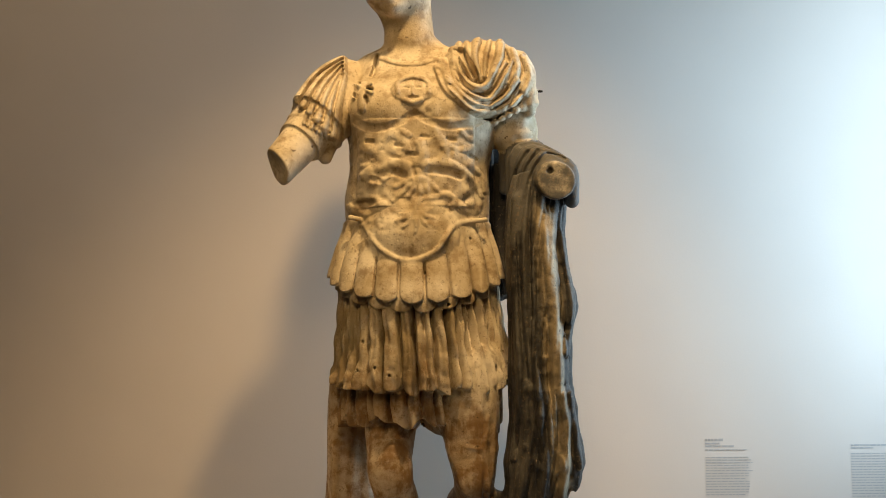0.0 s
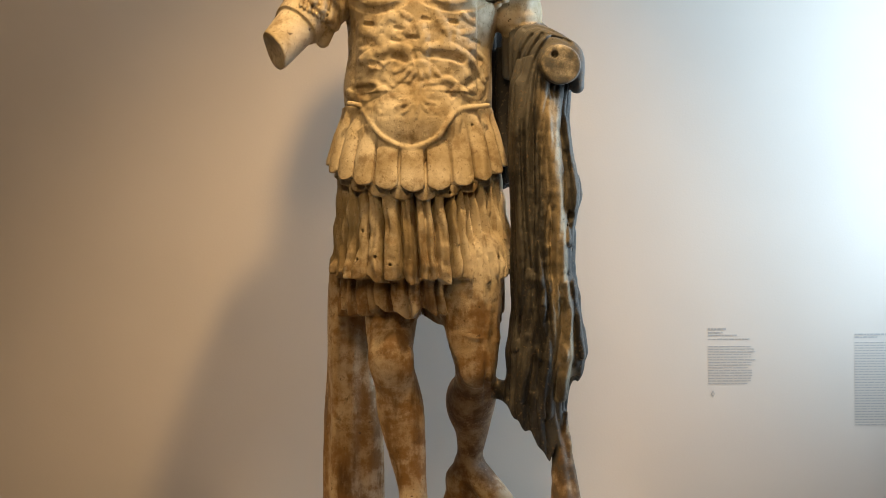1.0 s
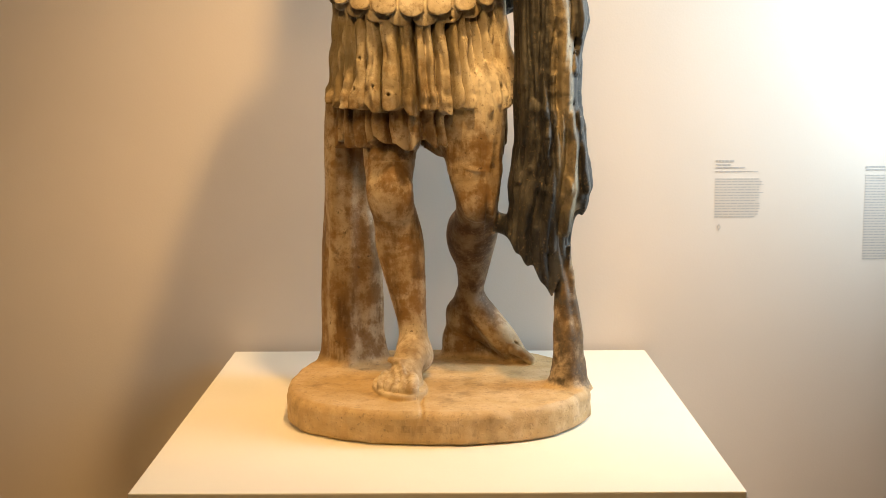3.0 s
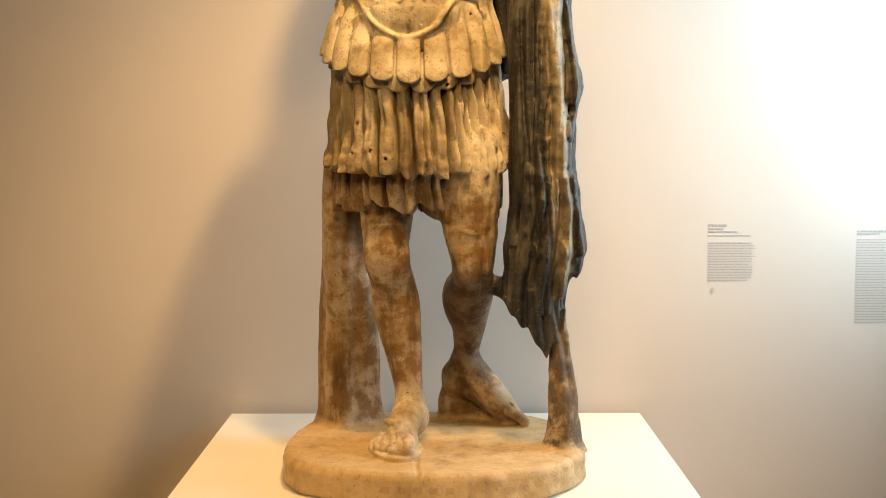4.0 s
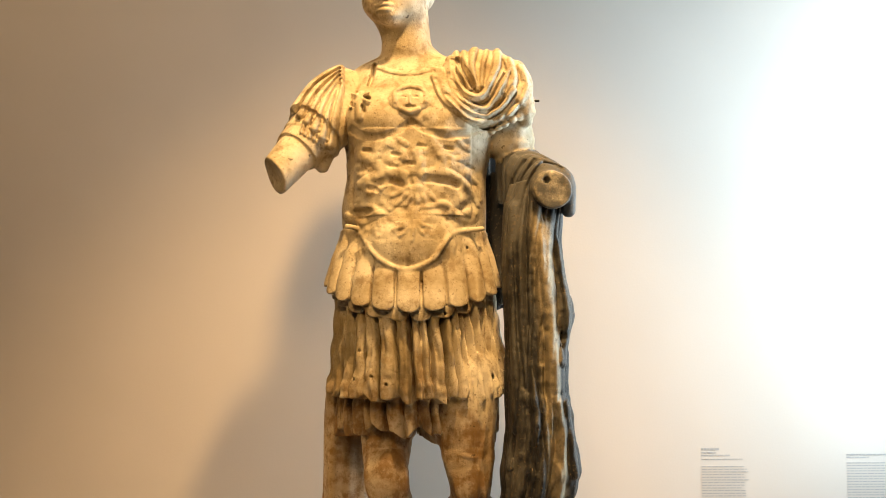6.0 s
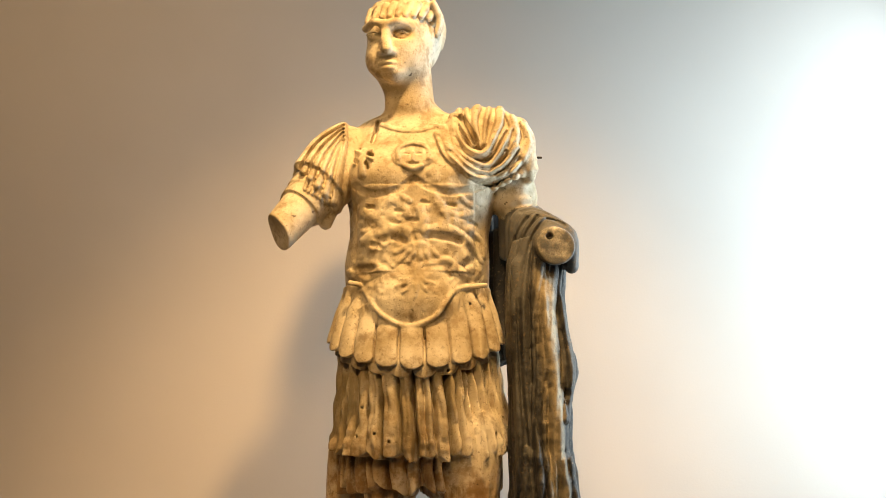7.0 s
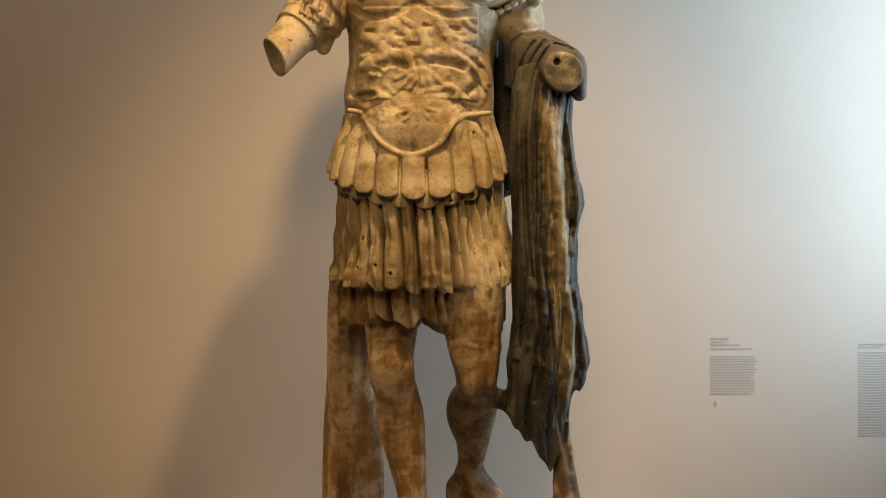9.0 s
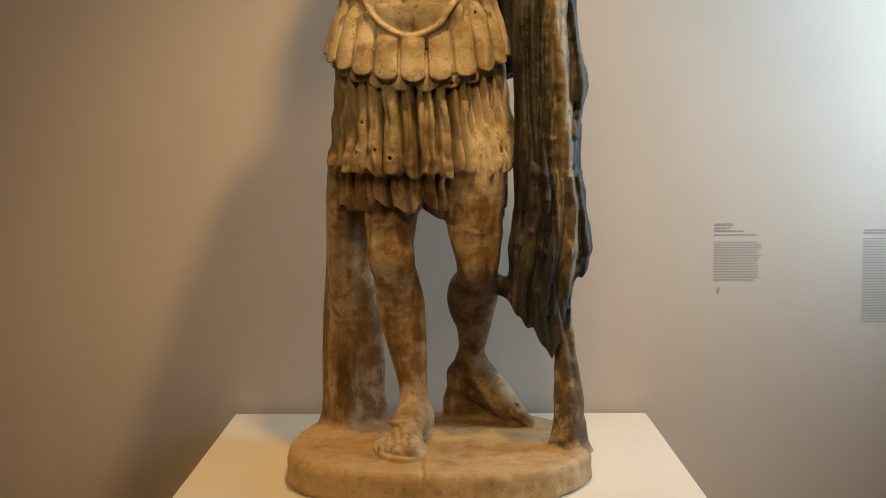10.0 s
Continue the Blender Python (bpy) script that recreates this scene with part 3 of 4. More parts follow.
S(((-0.095, 2.212), (-0.073, 2.204), (-0.052, 2.212)), 0.008, 0.010)
S(((-0.074, 2.250), (-0.074, 2.228)), 0.005, 0.012)
for a, b in (((-0.094, 2.246), (-0.084, 2.246)), ((-0.064, 2.246), (-0.054, 2.246)), ((-0.084, 2.219), (-0.062, 2.219))):
    S((a, b), 0.0040, -0.005, None, 2.0)
S(((-0.205, 2.262), (-0.205, 2.190)), 0.011, 0.008)
S(((-0.225, 2.268), (-0.200, 2.246), (-0.180, 2.232)), 0.006, 0.009)
S(((-0.185, 2.262), (-0.210, 2.240), (-0.228, 2.222)), 0.006, 0.009)
for a, b in (((-0.226, 2.274), (-0.216, 2.268)), ((-0.190, 2.248), (-0.180, 2.246)), ((-0.228, 2.238), (-0.222, 2.226)), ((-0.196, 2.222), (-0.192, 2.208))):
    S((a, b), 0.0055, -0.016)
S(((-0.244, 2.350), (-0.240, 2.290), (-0.248, 2.230), (-0.245, 2.165), (-0.243, 2.10)), 0.0065, -0.022)
S(((-0.170, 2.352), (-0.174, 2.320), (-0.182, 2.290)), 0.006, -0.020)
S(((-0.160, 2.342), (-0.115, 2.322), (-0.060, 2.318), (-0.010, 2.335)), 0.007, 0.006)


def worn(x, z):
    mask = smoothstep(z, 1.86, 1.90) * smoothstep(z, 2.16, 2.10) * smoothstep(np.abs(x - mid), 0.20, 0.15)
    fine = 0.55 * value_noise(x, z, 0.022, 2) + 0.45 * value_noise(x, z, 0.011, 3) - 0.5
    return 0.0070 * fine * mask + 0.002 * (value_noise(x, z, 0.05, 4) - 0.5)


carving.press(0.06, 0.12, worn)
# tongue-shaped lappets, two rows
def lappets(shell, count, shift, top, low_front, low_side, thick, wide, bulge, out):
    def fn(x, y, z):
        d, th = shell.radial(x, y, z)
        pitch = 2 * np.pi / count
        w = th
        s = (np.mod(w + shift * pitch, pitch) - pitch / 2) * 0.205
        end = low_front + (low_side - low_front) * np.clip(np.abs(th) / 1.5, 0, 1) ** 1.6
        half = wide * 0.5
        dz = np.maximum(end + half * 0.75 - z, 0)
        tongue = np.sqrt(s * s + (dz * 1.3) ** 2) - half
        slot = 1.786 + 0.070 * np.clip(np.abs(th) / 0.71, 0, 1.4) ** 1.5
        tongue = tongue - 0.02 * smoothstep(z, slot, slot + 0.012)
        lift = out * smoothstep(z, 1.905, 1.835) + bulge * smoothstep(z, 1.86, 1.70) - 0.006 * np.minimum((s / half) ** 2, 1.5) * smoothstep(z, slot + 0.025, slot - 0.015)
        rim = np.interp(x, (-0.30, -0.215, -0.200, -0.188, -0.155, -0.107, -0.060, -0.015, 0.012, 0.035, 0.075), (1.915, 1.908, 1.895, 1.868, 1.822, 1.795, 1.795, 1.818, 1.857, 1.890, 1.905))
        return np.maximum(np.maximum(np.abs(d - lift) - thick, tongue), z - np.where(y < 0.11, rim, top))
    add(*shell.box, fn, 0.004)


belt = Loft(((1.63, -0.068, 0.112, 0.226, 0.182), (1.70, -0.069, 0.112, 0.222, 0.178), (1.78, -0.070, 0.114, 0.212, 0.165), (1.86, -0.068, 0.115, 0.194, 0.146), (1.93, -0.067, 0.115, 0.184, 0.138)))
lappets(belt, 22, 0.12, 1.895, 1.664, 1.746, 0.007, 0.057, 0.007, -0.012)
lappets(belt, 22, -0.38, 1.910, 1.686, 1.768, 0.007, 0.0515, 0.006, 0.008)

# rim of the belly flap and the belt line
RIM = ((-0.238, 1.914), (-0.215, 1.909), (-0.200, 1.898), (-0.188, 1.872), (-0.155, 1.827), (-0.107, 1.799), (-0.060, 1.799), (-0.015, 1.822), (0.012, 1.860), (0.035, 1.890), (0.075, 1.902), (0.112, 1.906))
rope([skin(x, z, 0.001 + 0.010 * max(0.0, (1.90 - z) / 0.10)) for x, z in RIM], 0.0068, 0.004, steps=6)

# cloak hanging behind the back
TONE[0] = 1.0
# Added panel: keeps window light out of the gap beside the torso.
Loft(((1.72, 0.235, 0.190, 0.070, 0.060), (1.90, 0.225, 0.195, 0.085, 0.065), (2.08, 0.215, 0.190, 0.070, 0.060))).add(fold=lambda th, z, x: 0.006 * np.sin(7 * th + 5 * z), k=0.02)
cape = Loft(((1.705, 0.085, 0.255, 0.092, 0.045), (1.85, 0.080, 0.255, 0.094, 0.05), (2.05, 0.075, 0.250, 0.090, 0.05), (2.28, 0.06, 0.230, 0.12, 0.06)))
cape.add(fold=lambda th, z, x: 0.008 * np.sin(9 * th + 4 * z), bottom=lambda th, x: 1.705 + 0.01 * np.sin(40 * x))

TONE[0] = 0.0
# right arm, broken off above the elbow, with the leather strips of the sleeve
SH, ST = Vector((-0.262, 0.110, 2.262)), Vector((-0.420, -0.060, 2.032))
chain((SH, SH.lerp(ST, 0.5), ST), (0.080, 0.058, 0.047), 0.02)


def cuff(u0, u1, r0, r1, k=0.003):
    """A length of sleeve with a clean lower edge."""
    lo, hi, fn = limb_field(SH.lerp(ST, u0), SH.lerp(ST, u1), r0, r1)
    e, n = SH.lerp(ST, u1 - 0.06), (ST - SH).normalized()
    add(lo, hi, lambda x, y, z: np.maximum(fn(x, y, z), (x - e.x) * n.x + (y - e.y) * n.y + (z - e.z) * n.z + 0.004 * np.sin(60 * x + 50 * z)), k)


cuff(0.0, 0.74, 0.080, 0.060)
cuff(0.0, 0.62, 0.084, 0.066)
cuff(0.0, 0.46, 0.092, 0.080)
face, at = Vector((-0.80, -0.42, -0.42)).normalized(), Vector((-0.424, -0.055, 2.044))
carve((-0.52, -0.22, 1.90), (-0.34, 0.10, 2.14), lambda x, y, z: 0.003 * np.sin(70 * z + 30 * x) - ((x - at.x) * face.x + (y - at.y) * face.y + (z - at.z) * face.z), 0.005)
limb((-0.290, 0.060, 2.16), (-0.305, 0.030, 2.075), 0.036, 0.018, 0.01)
sleeve = Relief((-0.47, -0.16, 1.98), (-0.20, 0.16, 2.38))
S = sleeve.stroke
for i in range(6):
    u = i / 5
    a, b = (-0.262 + 0.004 * u, 2.345 - 0.060 * u), (-0.378 + 0.100 * u, 2.224 - 0.105 * u)
    m = (a[0] * 0.5 + b[0] * 0.5 - 0.014 * (1 - u), a[1] * 0.5 + b[1] * 0.5 + 0.014 * (1 - u))
    S((a, m, b), 0.0125, 0.018)
for i in range(5):
    u = (i + 0.5) / 5
    a, b = (-0.262 + 0.004 * u, 2.345 - 0.060 * u), (-0.378 + 0.100 * u, 2.224 - 0.105 * u)
    m = (a[0] * 0.5 + b[0] * 0.5 - 0.014 * (1 - u), a[1] * 0.5 + b[1] * 0.5 + 0.014 * (1 - u))
    S((a, m, b), 0.0045, -0.011)
for i in range(8):
    u = i / 7
    a = (-0.338 + 0.062 * u, 2.200 - 0.012 * u)
    S((a, (a[0] - 0.014 + 0.012 * u, a[1] - 0.050 - 0.030 * u)), 0.0052, 0.008)
sleeve.press(0.13, 0.20)

# left arm and the cloak thrown over shoulder and forearm
chain(((0.148, 0.125, 2.258), (0.194, 0.120, 2.150), (0.205, 0.118, 2.130)), (0.086, 0.060, 0.048), 0.02)
TONE[0] = 0.34
chain(((0.212, 0.110, 2.075), (0.285, -0.100, 1.992), (0.290, -0.145, 1.985)), (0.046, 0.047, 0.046), 0.012)
TONE[0] = 0.0
carve((0.20, -0.26, 1.90), (0.38, -0.10, 2.08), lambda x, y, z: y + 0.118 + 0 * x + 0 * z, 0.005)
ball((0.270, -0.120, 2.015), (0.009, 0.02, 0.009), 0.003, cut=True)
add(*limb_field((0.185, 0.11, 2.20), (0.196, 0.105, 2.150), 0.064, 0.062), 0.006)
for i in range(7):
    x = 0.135 + 0.018 * i
    limb((x, 0.030 + 0.4 * abs(x - 0.19), 2.215 + 0.006 * i), (x + 0.004, 0.020 + 0.4 * abs(x - 0.19), 2.172 + 0.008 * i), 0.010, 0.011, 0.003)
ball((0.118, 0.072, 2.285), (0.128, 0.090, 0.108), 0.02)


fold = Relief((-0.04, -0.10, 2.12), (0.29, 0.14, 2.44))
S = fold.stroke
inner = ((0.033, 2.362), (0.036, 2.307), (0.063, 2.262), (0.100, 2.246), (0.125, 2.264), (0.153, 2.322), (0.161, 2.366))
outer = ((-0.004, 2.307), (0.014, 2.236), (0.070, 2.187), (0.130, 2.181), (0.182, 2.208), (0.217, 2.245), (0.237, 2.300))
for i in range(7):
    u = (0.0, 0.16, 0.36, 0.48, 0.70, 0.86, 1.0)[i]
    sway = 0.008 * math.sin(2.3 * i)
    ring = [(a[0] + (b[0] - a[0]) * u + sway * (j % 3 - 1) * 0.7, a[1] + (b[1] - a[1]) * u + sway * (j % 2)) for j, (a, b) in enumerate(zip(inner, outer))]
    S(ring[i % 2:len(ring) - (i % 3 == 1)], (0.014, 0.009, 0.013, 0.008, 0.015, 0.009, 0.012)[i], (0.018, 0.010, 0.014, 0.008, 0.015, 0.008, 0.013)[i], 0.007)
    S([(x + 0.003, z - 0.010) for x, z in ring[i % 3:6]], 0.005, -0.005)
for i in range(5):
    top = (0.046 + 0.026 * i + 0.006 * math.sin(5 * i), 2.384 - 0.003 * abs(i - 2))
    S((top, (top[0] * 0.8 + 0.016 + 0.007 * math.sin(2 * i), 2.330), (0.082 + 0.010 * i, 2.266 + 0.008 * (i % 2))), (0.012, 0.009, 0.013, 0.008, 0.012)[i], (0.018, 0.010, 0.016, 0.010, 0.016)[i], 0.006)
S(((0.052, 2.350), (0.068, 2.318), (0.088, 2.280)), 0.010, -0.016)
for i in range(4):
    x = 0.172 + 0.018 * i + 0.005 * math.sin(4 * i)
    S(((x, 2.366 - 0.012 * i), (x + 0.012, 2.315 - 0.010 * i), (x - 0.004, 2.262 - 0.008 * i)), 0.007 + 0.004 * (i % 2), 0.010 + 0.006 * (i % 2))
fold.press(0.05, 0.13, lambda x, z: 0.005 * (value_noise(x, z, 0.018, 8) - 0.5))
rope(((0.212, 0.05, 2.340), (0.232, 0.04, 2.295), (0.228, 0.03, 2.240), (0.232, 0.05, 2.200)), 0.018, 0.012)

# cloak wound round the forearm
TONE[0] = 0.6
for i in range(6):
    u = i / 5
    c = Vector((0.215 + 0.060 * u, 0.105 - 0.165 * u, 2.075 - 0.070 * u))
    r = 0.074 - 0.006 * u
    rope([c + Vector((-r * 0.62, 0.02, -0.075)), c + Vector((-r * 0.60, 0, 0.030)), c + Vector((-0.005, -0.004, r * (0.74 + 0.08 * math.sin(5 * i)))), c + Vector((r * 0.74, -0.01, 0.020)), c + Vector((r * 0.80, 0, -0.060))], 0.015 + 0.003 * math.sin(4 * i), 0.010, 0.018, steps=4)

arm_folds = Relief((0.14, -0.20, 1.90), (0.36, 0.14, 2.13))
for pts in (((0.178, 1.93), (0.190, 2.02), (0.222, 2.080)), ((0.198, 1.94), (0.212, 2.02), (0.246, 2.078)), ((0.220, 1.95), (0.232, 2.02), (0.268, 2.066), (0.310, 2.050)), ((0.208, 2.100), (0.240, 2.105), (0.275, 2.085))):
    arm_folds.stroke(pts, 0.006, -0.007, None, 1.6)
arm_folds.press(-0.08, 0.14)

# the hanging length of the cloak, ending in a stone post
TONE[0] = 0.30
post = Loft(((0.79, 0.299, -0.045, 0.060, 0.064), (0.815, 0.299, -0.045, 0.046, 0.050), (0.86, 0.300, -0.045, 0.038, 0.042), (0.947, 0.298, -0.042, 0.033, 0.038), (1.04, 0.291, -0.036, 0.024, 0.036), (1.14, 0.283, -0.020, 0.022, 0.040)), 2.6, smooth=7)
post.add(fold=lambda th, z, x: 0.002 * np.sin(5 * th + 9 * z) + 0.004 * (value_noise(th * 0.05, z, 0.022, 61) - 0.5))
TONE[0] = 0.6
hang = Loft(((1.000, 0.230, -0.020, 0.082, 0.050), (1.100, 0.226, -0.015, 0.080, 0.066), (1.159, 0.226, -0.010, 0.078, 0.085), (1.199, 0.232, 0.000, 0.080, 0.098), (1.236, 0.239, 0.000, 0.081, 0.105), (1.281, 0.254, 0.000, 0.096, 0.108),
             (1.331, 0.255, 0.000, 0.089, 0.110), (1.400, 0.253, 0.000, 0.082, 0.112), (1.500, 0.248, 0.000, 0.074, 0.112),
             (1.600, 0.248, 0.000, 0.074, 0.110), (1.680, 0.254, 0.000, 0.084, 0.108), (1.760, 0.246, 0.000, 0.076, 0.105), (1.880, 0.240, 0.000, 0.072, 0.100), (1.960, 0.246, 0.010, 0.074, 0.095), (2.02, 0.248, 0.010, 0.060, 0.09)), smooth=3)


def ragged(th, x):
    """The torn lower edge, slanting down to the post."""
    slant = np.interp(x, (0.14, 0.165, 0.20, 0.225, 0.258, 0.272, 0.300, 0.320), (1.162, 1.136, 1.098, 1.064, 1.026, 1.050, 1.120, 1.190))
    return slant + 0.006 * np.sin(95 * x) + 0.004 * np.sin(210 * x + 1)


cloak_lines = fold_lines(21, -3.4, 3.4, 0.50, 1.05)
crease_lines = fold_lines(23, -3.4, 3.4, 0.22, 0.60)


def cloak_folds(th, z, x):
    w = th + 0.10 * np.sin(3.1 * (z - 1.0)) + 0.03 * np.sin(3 * th + 9 * z)
    main = grooved(cloak_lines, w, 0.085, 0.0055, 0.011, 0.008)
    small = grooved(crease_lines, w + 0.30 * np.sin(4 * z + 2), 0.085, 0.0040, 0.0045, 0.002)
    return main * (0.55 + 0.45 * smoothstep(z, 1.25, 1.5)) + small - 0.004


hang.add(fold=cloak_folds, bottom=ragged, k=0.004)
rope(((0.262, -0.085, 1.900), (0.270, -0.098, 1.78), (0.280, -0.100, 1.62), (0.286, -0.098, 1.50)), 0.014, 0.020, 0.010)
rope(((0.300, -0.070, 1.44), (0.306, -0.075, 1.34), (0.300, -0.06, 1.25)), 0.016, 0.020, 0.008)
rope(((0.190, -0.055, 1.95), (0.196, -0.068, 1.75), (0.205, -0.075, 1.55), (0.198, -0.07, 1.40)), 0.014, 0.020, 0.010)
rope(((0.225, -0.118, 1.90), (0.232, -0.120, 1.70), (0.240, -0.120, 1.52)), 0.008, 0.008, cut=True)
rope(((0.215, -0.110, 1.42), (0.250, -0.118, 1.30), (0.262, -0.10, 1.18)), 0.008, 0.008, cut=True)
ball((0.310, -0.02, 1.690), (0.028, 0.06, 0.060), 0.02)
ball((0.326, -0.01, 1.275), (0.022, 0.05, 0.050), 0.02)
cloth = Relief((0.10, -0.20, 1.02), (0.40, 0.06, 1.90))
S = cloth.stroke
for pts, r, h in ((((0.258, 1.90), (0.268, 1.74), (0.280, 1.58), (0.284, 1.46)), 0.015, 0.016), (((0.205, 1.90), (0.208, 1.70), (0.222, 1.52), (0.250, 1.45)), 0.012, 0.010),
                  (((0.178, 1.90), (0.182, 1.66), (0.186, 1.48), (0.172, 1.30)), 0.010, 0.010), (((0.300, 1.86), (0.318, 1.74), (0.322, 1.66), (0.306, 1.56)), 0.012, 0.012),
                  (((0.225, 1.47), (0.262, 1.452), (0.290, 1.462)), 0.020, 0.012), (((0.250, 1.45), (0.225, 1.36), (0.200, 1.26), (0.185, 1.18)), 0.013, 0.014),
                  (((0.272, 1.45), (0.266, 1.34), (0.250, 1.24), (0.250, 1.14)), 0.014, 0.016), (((0.295, 1.46), (0.304, 1.38), (0.300, 1.28), (0.290, 1.18)), 0.012, 0.016),
                  (((0.318, 1.46), (0.330, 1.36), (0.338, 1.28)), 0.010, 0.012), (((0.205, 1.33), (0.235, 1.28), (0.262, 1.30)), 0.010, 0.010),
                  (((0.232, 1.88), (0.240, 1.72), (0.252, 1.56)), 0.008, -0.014), (((0.192, 1.86), (0.196, 1.66), (0.206, 1.50)), 0.006, -0.010),
                  (((0.236, 1.40), (0.218, 1.30), (0.214, 1.20)), 0.008, -0.014),
                  (((0.284, 1.42), (0.280, 1.30), (0.270, 1.18)), 0.007, -0.014)):
    S(pts, r * 1.1, 0.8 * h if h > 0 else 0.5 * h, None, 1.8)


def crumple(x, z):
    lean = x + 0.10 * z
    facet = np.abs(value_noise(lean, z * 0.13, 0.036, 31) - 0.5) + 0.6 * np.abs(value_noise(x - 0.12 * z, z * 0.16, 0.022, 33) - 0.5)
    rough = 0.022 * (0.38 - facet) * (0.55 + 0.45 * smoothstep(z, 1.55, 1.35)) + 0.0025 * (value_noise(x, z, 0.014, 32) - 0.5)
    return rough * smoothstep(z, 1.06, 1.12) * smoothstep(z, 1.90, 1.84)


cloth.h *= (smoothstep(cloth.z, 1.03, 1.12) * smoothstep(cloth.z, 1.90, 1.80))[None, :]
cloth.press(-0.02, 0.06, crumple)
limb((0.110, 0.075, 1.190), (0.185, 0.010, 1.178), 0.022, 0.030, 0.02)
limb((0.165, 0.060, 1.525), (0.200, 0.030, 1.520), 0.018, 0.018, 0.012)

TONE[0] = 0.0
# neck and head, turned a little to the statue's right
chain(((-0.072, 0.115, 2.330), (-0.084, 0.092, 2.400), (-0.092, 0.085, 2.480)), (0.072, 0.066, 0.066), 0.02)
ball((-0.100, 0.120, 2.600), (0.102, 0.118, 0.112), 0.02)
ball((-0.116, 0.060, 2.545), (0.082, 0.090, 0.098), 0.03)
ball((-0.128, 0.000, 2.470), (0.032, 0.028, 0.022), 0.02)
ball((-0.130, 0.010, 2.496), (0.038, 0.030, 0.026), 0.02)
rope(((-0.200, 0.012, 2.596), (-0.178, -0.020, 2.604), (-0.148, -0.028, 2.598), (-0.115, -0.026, 2.604), (-0.075, 0.000, 2.598)), 0.0105, 0.016)
for x in (-0.168, -0.084):
    ball((x, 0.030, 2.515), (0.030, 0.030, 0.036), 0.03)
for x, y in ((-0.183, -0.010), (-0.108, -0.016)):
    ball((x + 0.004, y - 0.004, 2.574), (0.027, 0.024, 0.016), 0.010, cut=True)
    ball((x + 0.004, y + 0.019, 2.571), (0.018, 0.014, 0.010), 0.004)
    rope(((x - 0.014, y + 0.010, 2.575), (x + 0.004, y + 0.002, 2.582), (x + 0.022, y + 0.010, 2.576)), 0.0030, 0.004)
chain(((-0.148, -0.020, 2.596), (-0.146, -0.034, 2.550), (-0.142, -0.038, 2.526)), (0.011, 0.0125, 0.014), 0.012)
for s in (-1, 1):
    ball((-0.142 + s * 0.016, -0.022, 2.521), (0.011, 0.012, 0.010), 0.008)
rope(((-0.162, -0.018, 2.490), (-0.138, -0.030, 2.493), (-0.110, -0.018, 2.489)), 0.0055, 0.004)
rope(((-0.158, -0.016, 2.479), (-0.136, -0.029, 2.478), (-0.112, -0.016, 2.479)), 0.006, 0.004)

rope(((-0.022, 0.085, 2.612), (-0.008, 0.090, 2.604), (-0.008, 0.088, 2.576), (-0.022, 0.080, 2.560)), 0.009, 0.008)
rope(((-0.020, 0.060, 2.640), (-0.010, 0.075, 2.610), (-0.014, 0.080, 2.575)), 0.014, 0.010, 0.008)
for i in range(90):
    a, e = rng.uniform(-2.6, 2.6), rng.uniform(0.32, 1.45)
    c = Vector((-0.100 + 0.104 * math.sin(a) * math.cos(e), 0.118 - 0.122 * math.cos(a) * math.cos(e), 2.604 + 0.114 * math.sin(e)))
    t = Vector((rng.uniform(-0.012, 0.012), 0, -0.030 * math.cos(e)))
    limb(c, c + t + Vector((math.sin(a), -math.cos(a), 0)) * 0.008 * (1 - math.cos(e)), 0.013, 0.007, 0.003)
for i in range(7):
    a = 0.25 * i
    y0 = 0.020 + 0.018 * i
    rope(((-0.020 + 0.003 * i, y0, 2.668), (-0.004 + 0.002 * i, y0 + 0.012, 2.630), (-0.012 + 0.002 * i, y0 + 0.016, 2.590 - 0.008 * math.sin(a))), 0.010, 0.003, 0.006, steps=3)
for i in range(9):
    x = -0.195 + 0.021 * i
    y = 0.118 - 0.118 * math.sqrt(max(0.05, 1 - ((x + 0.100) / 0.108) ** 2)) - 0.002
    limb((x + 0.008, y + 0.012, 2.662), (x - 0.004, y - 0.004, 2.628), 0.013, 0.008, 0.003)

# breaks, chips and drilled holes
for i in range(36):
    z = rng.uniform(1.50, 1.86)
    x = rng.uniform(-0.27, 0.14)
    cx, cy, rx, ry = skirt.at(z)
    y = float(cy - ry * math.sqrt(max(0.02, 1 - ((x - cx) / rx) ** 2))) - 0.004
    r = rng.uniform(0.003, 0.005)
    ball((x, y, z), (r, 0.010, r * rng.uniform(0.8, 1.8)), 0.002, cut=True)


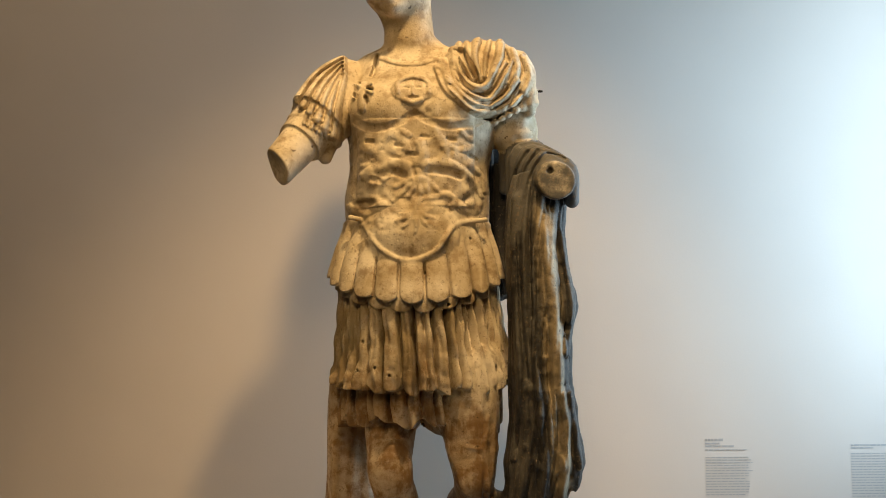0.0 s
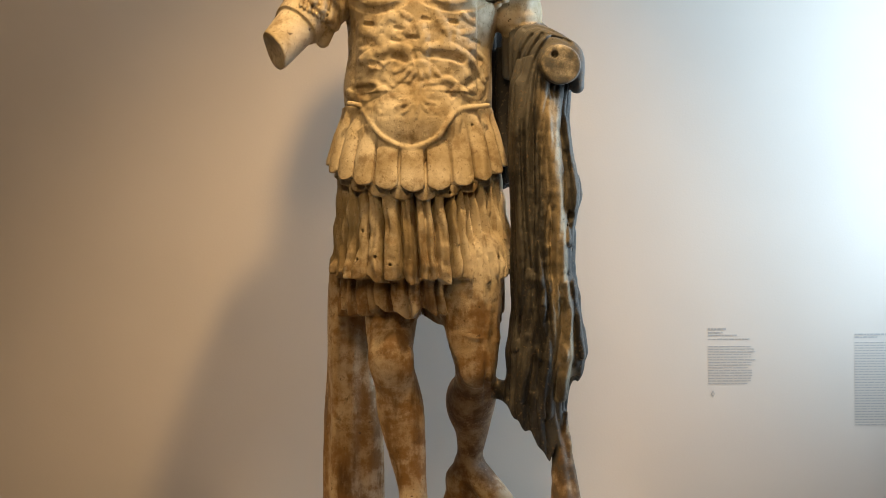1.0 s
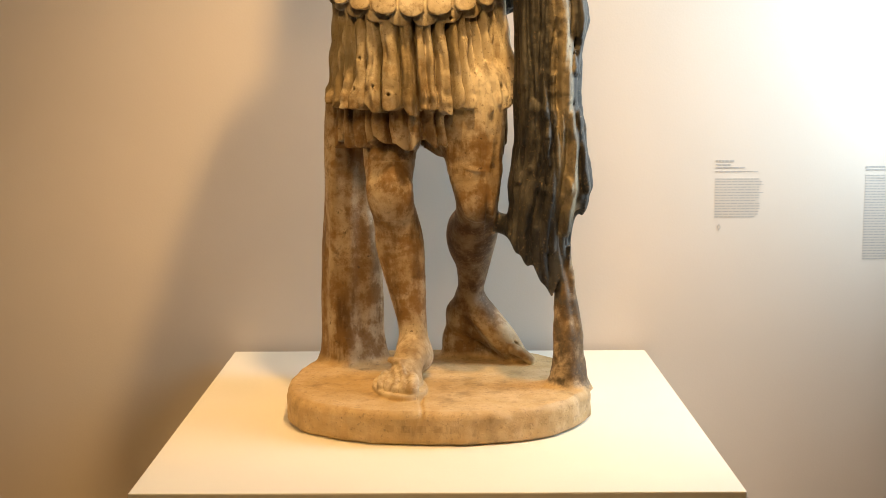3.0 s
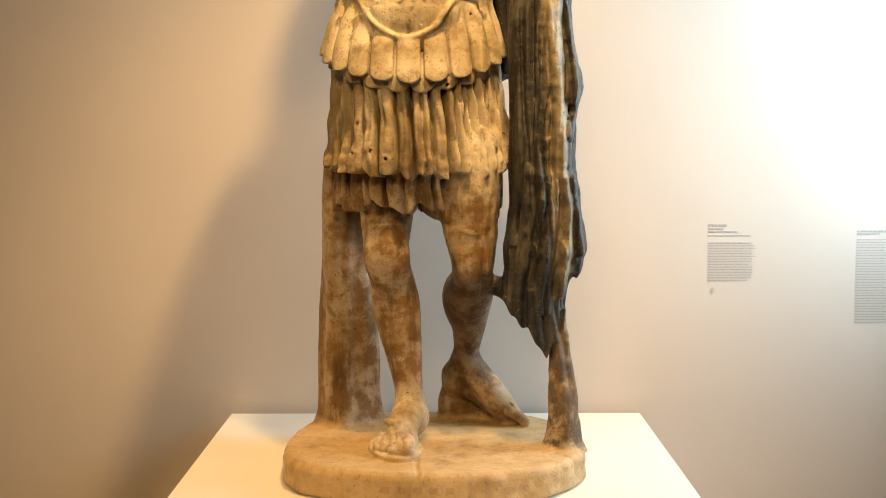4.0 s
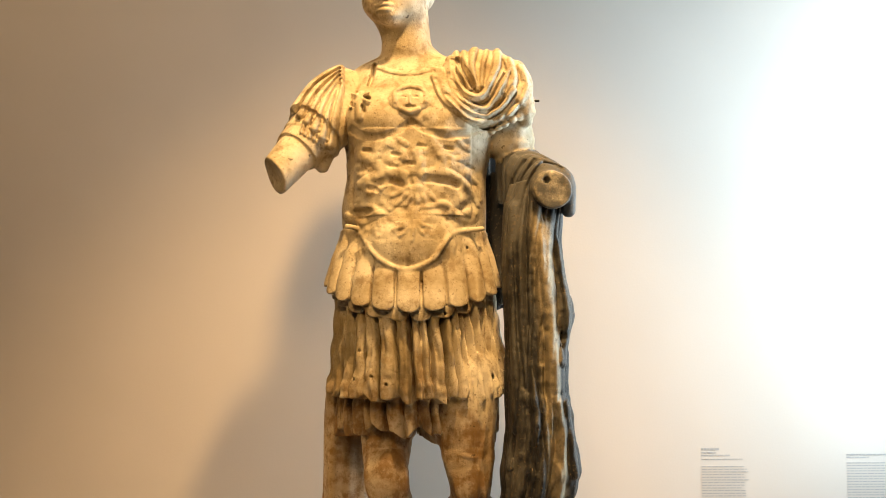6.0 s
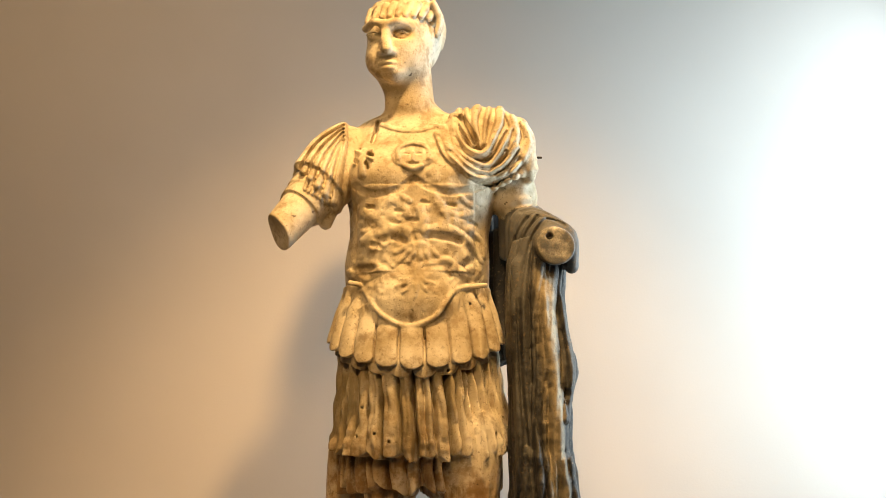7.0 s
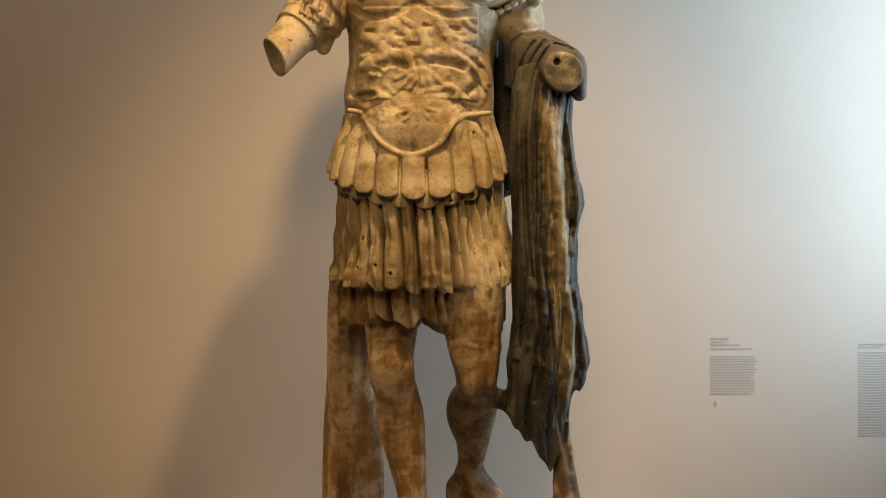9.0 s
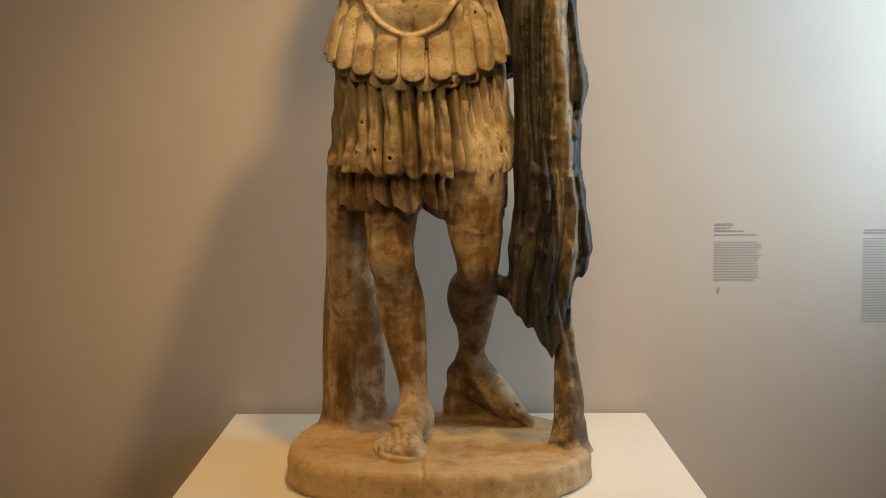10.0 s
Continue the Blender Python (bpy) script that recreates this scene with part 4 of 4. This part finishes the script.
def surface(field, low, step):
    """The zero surface of a sampled field, as points and quads."""
    inside = field < 0
    nx, ny, nz = field.shape
    cells = np.zeros((nx - 1, ny - 1, nz - 1), np.uint8)
    for i in (0, 1):
        for j in (0, 1):
            for k in (0, 1):
                cells += inside[i:nx - 1 + i, j:ny - 1 + j, k:nz - 1 + k]
    ci, cj, ck = np.nonzero((cells > 0) & (cells < 8))
    index = np.full(cells.shape, -1, np.int32)
    index[ci, cj, ck] = np.arange(len(ci), dtype=np.int32)
    total, hits = np.zeros((len(ci), 3)), np.zeros(len(ci))
    for axis in range(3):
        other = [a for a in range(3) if a != axis]
        for p in (0, 1):
            for q2 in (0, 1):
                o = [0, 0, 0]
                o[other[0]], o[other[1]] = p, q2
                e = list(o)
                e[axis] = 1
                a = field[ci + o[0], cj + o[1], ck + o[2]]
                b = field[ci + e[0], cj + e[1], ck + e[2]]
                c = (a < 0) != (b < 0)
                w = np.where(c, a / np.where(c, a - b, 1), 0)
                at = np.tile(np.array(o, float), (len(ci), 1))
                at[:, axis] = w
                total += at * c[:, None]
                hits += c
    pts = (np.stack((ci, cj, ck), 1) + total / hits[:, None]) * step + low
    quads = []
    for axis in range(3):
        b, c = (axis + 1) % 3, (axis + 2) % 3
        sl0, sl1 = [slice(1, -1)] * 3, [slice(1, -1)] * 3
        sl0[axis], sl1[axis] = slice(0, -1), slice(1, None)
        f0, f1 = inside[tuple(sl0)], inside[tuple(sl1)]
        for flip, hit in ((False, f0 & ~f1), (True, ~f0 & f1)):
            at = np.stack(np.nonzero(hit), 1)
            for a in range(3):
                if a != axis:
                    at[:, a] += 1
            ring = []
            for db, dc in ((-1, -1), (0, -1), (0, 0), (-1, 0)):
                n = at.copy()
                n[:, b] += db
                n[:, c] += dc
                ring.append(index[n[:, 0], n[:, 1], n[:, 2]])
            quads.append(np.stack(ring[::-1] if flip else ring, 1))
    return pts, np.concatenate(quads)


def statue():
    solid[:, :, 0] = 1.0
    pts, quads = surface(solid, LOW, STEP)
    origin = np.array((-0.02, 0.035, TOP))
    me = bpy.data.meshes.new("statue")
    me.vertices.add(len(pts))
    me.vertices.foreach_set("co", (pts - origin + (0, 0, -0.0045)).astype(np.float32).ravel())
    me.loops.add(quads.size)
    me.loops.foreach_set("vertex_index", quads.astype(np.int32).ravel())
    me.polygons.add(len(quads))
    me.polygons.foreach_set("loop_start", np.arange(0, quads.size, 4, dtype=np.int32))
    me.polygons.foreach_set("use_smooth", np.ones(len(quads), bool))
    me.update(calc_edges=True)
    me.validate()
    cell = np.clip(np.rint((pts - LOW) / STEP).astype(int), 0, COUNT - 1)
    layer = me.attributes.new("crust_shade", "FLOAT", "POINT")
    tone = np.zeros(len(pts), np.float32)
    for i in (-3, 0, 3):
        for j in (-3, 0, 3):
            for k in (-3, 0, 3):
                near = np.clip(cell + (i, j, k), 0, COUNT - 1)
                tone += crust_shade[near[:, 0], near[:, 1], near[:, 2]]
    layer.data.foreach_set("value", tone / 27)
    me.materials.append(STONE)
    ob = new("statue", me)
    ob.location = origin
    return tagged(ob, "weathered cream marble statue in cuirass and cloak, forearms broken off", "statue")


statue()


# iron dowel left in the shoulder
def dowel():
    bm = bmesh.new()
    bmesh.ops.create_cone(bm, cap_ends=True, segments=10, radius1=0.0035, radius2=0.0030, depth=0.055, matrix=pose(0.240, 0.05, 2.247, 0, 90, 0))
    tagged(part("metal_dowel", bm, IRON), "short dark iron dowel stuck in the marble shoulder", "dowel")


dowel()


# wall texts, in lines of grey vinyl lettering
def wall_text(x, top, heads, lines, pitch, width, shade):
    text = tagged(new("wall_text"), "block of small grey vinyl lettering on the wall", "wall text", "wall texts")
    text.location = (x, 0.7195, top)
    z = 0.0
    rows = [(w, h, g) for w, h, g in heads] + [(width * (rng.uniform(0.88, 1.0) if i < lines - 1 else 0.86), 0.0030, pitch) for i in range(lines)]
    for w, h, gap in rows:
        at = 0.0
        bm = bmesh.new()
        while at < w - 0.004:
            word = min(rng.uniform(0.006, 0.020), w - at)
            m = pose(at + word / 2, -0.0006, z - h / 2) @ Matrix.Diagonal((word, 0.0008, h * rng.uniform(0.85, 1.0), 1))
            bmesh.ops.create_cube(bm, size=1.0, matrix=m)
            at += word + 0.0028
        part("text_line", bm, shade, text)
        z -= gap
    return text, z


first, end = wall_text(0.815, 1.290, ((0.058, 0.0075, 0.0125), (0.045, 0.0045, 0.0085), (0.095, 0.0045, 0.0125), (0.128, 0.0032, 0.0230)), 15, 0.0082, 0.146, INK)
wall_text(1.268, 1.270, ((0.16, 0.0055, 0.0090), (0.07, 0.0045, 0.0180)), 32, 0.0082, 0.215, INK)


def mark():
    bm = bmesh.new()
    ring = [(0.000, 0.011), (0.006, 0.0), (0.0, -0.011), (-0.006, 0.0)]
    outer = [bm.verts.new((x, -0.0008, z)) for x, z in ring]
    inner = [bm.verts.new((x * 0.6, -0.0008, z * 0.6)) for x, z in ring]
    for i in range(4):
        bm.faces.new((outer[i], inner[i], inner[(i + 1) % 4], outer[(i + 1) % 4]))
    ext = bmesh.ops.extrude_face_region(bm, geom=bm.faces[:])
    for v in ext["geom"]:
        if isinstance(v, bmesh.types.BMVert):
            v.co.y += 0.0008
    bmesh.ops.recalc_face_normals(bm, faces=bm.faces[:])
    ob = tagged(part("wall_mark", bm, INK), "small grey lozenge outline under the wall text", "wall mark")
    ob.location = (0.829, 0.7195, 1.086)


mark()
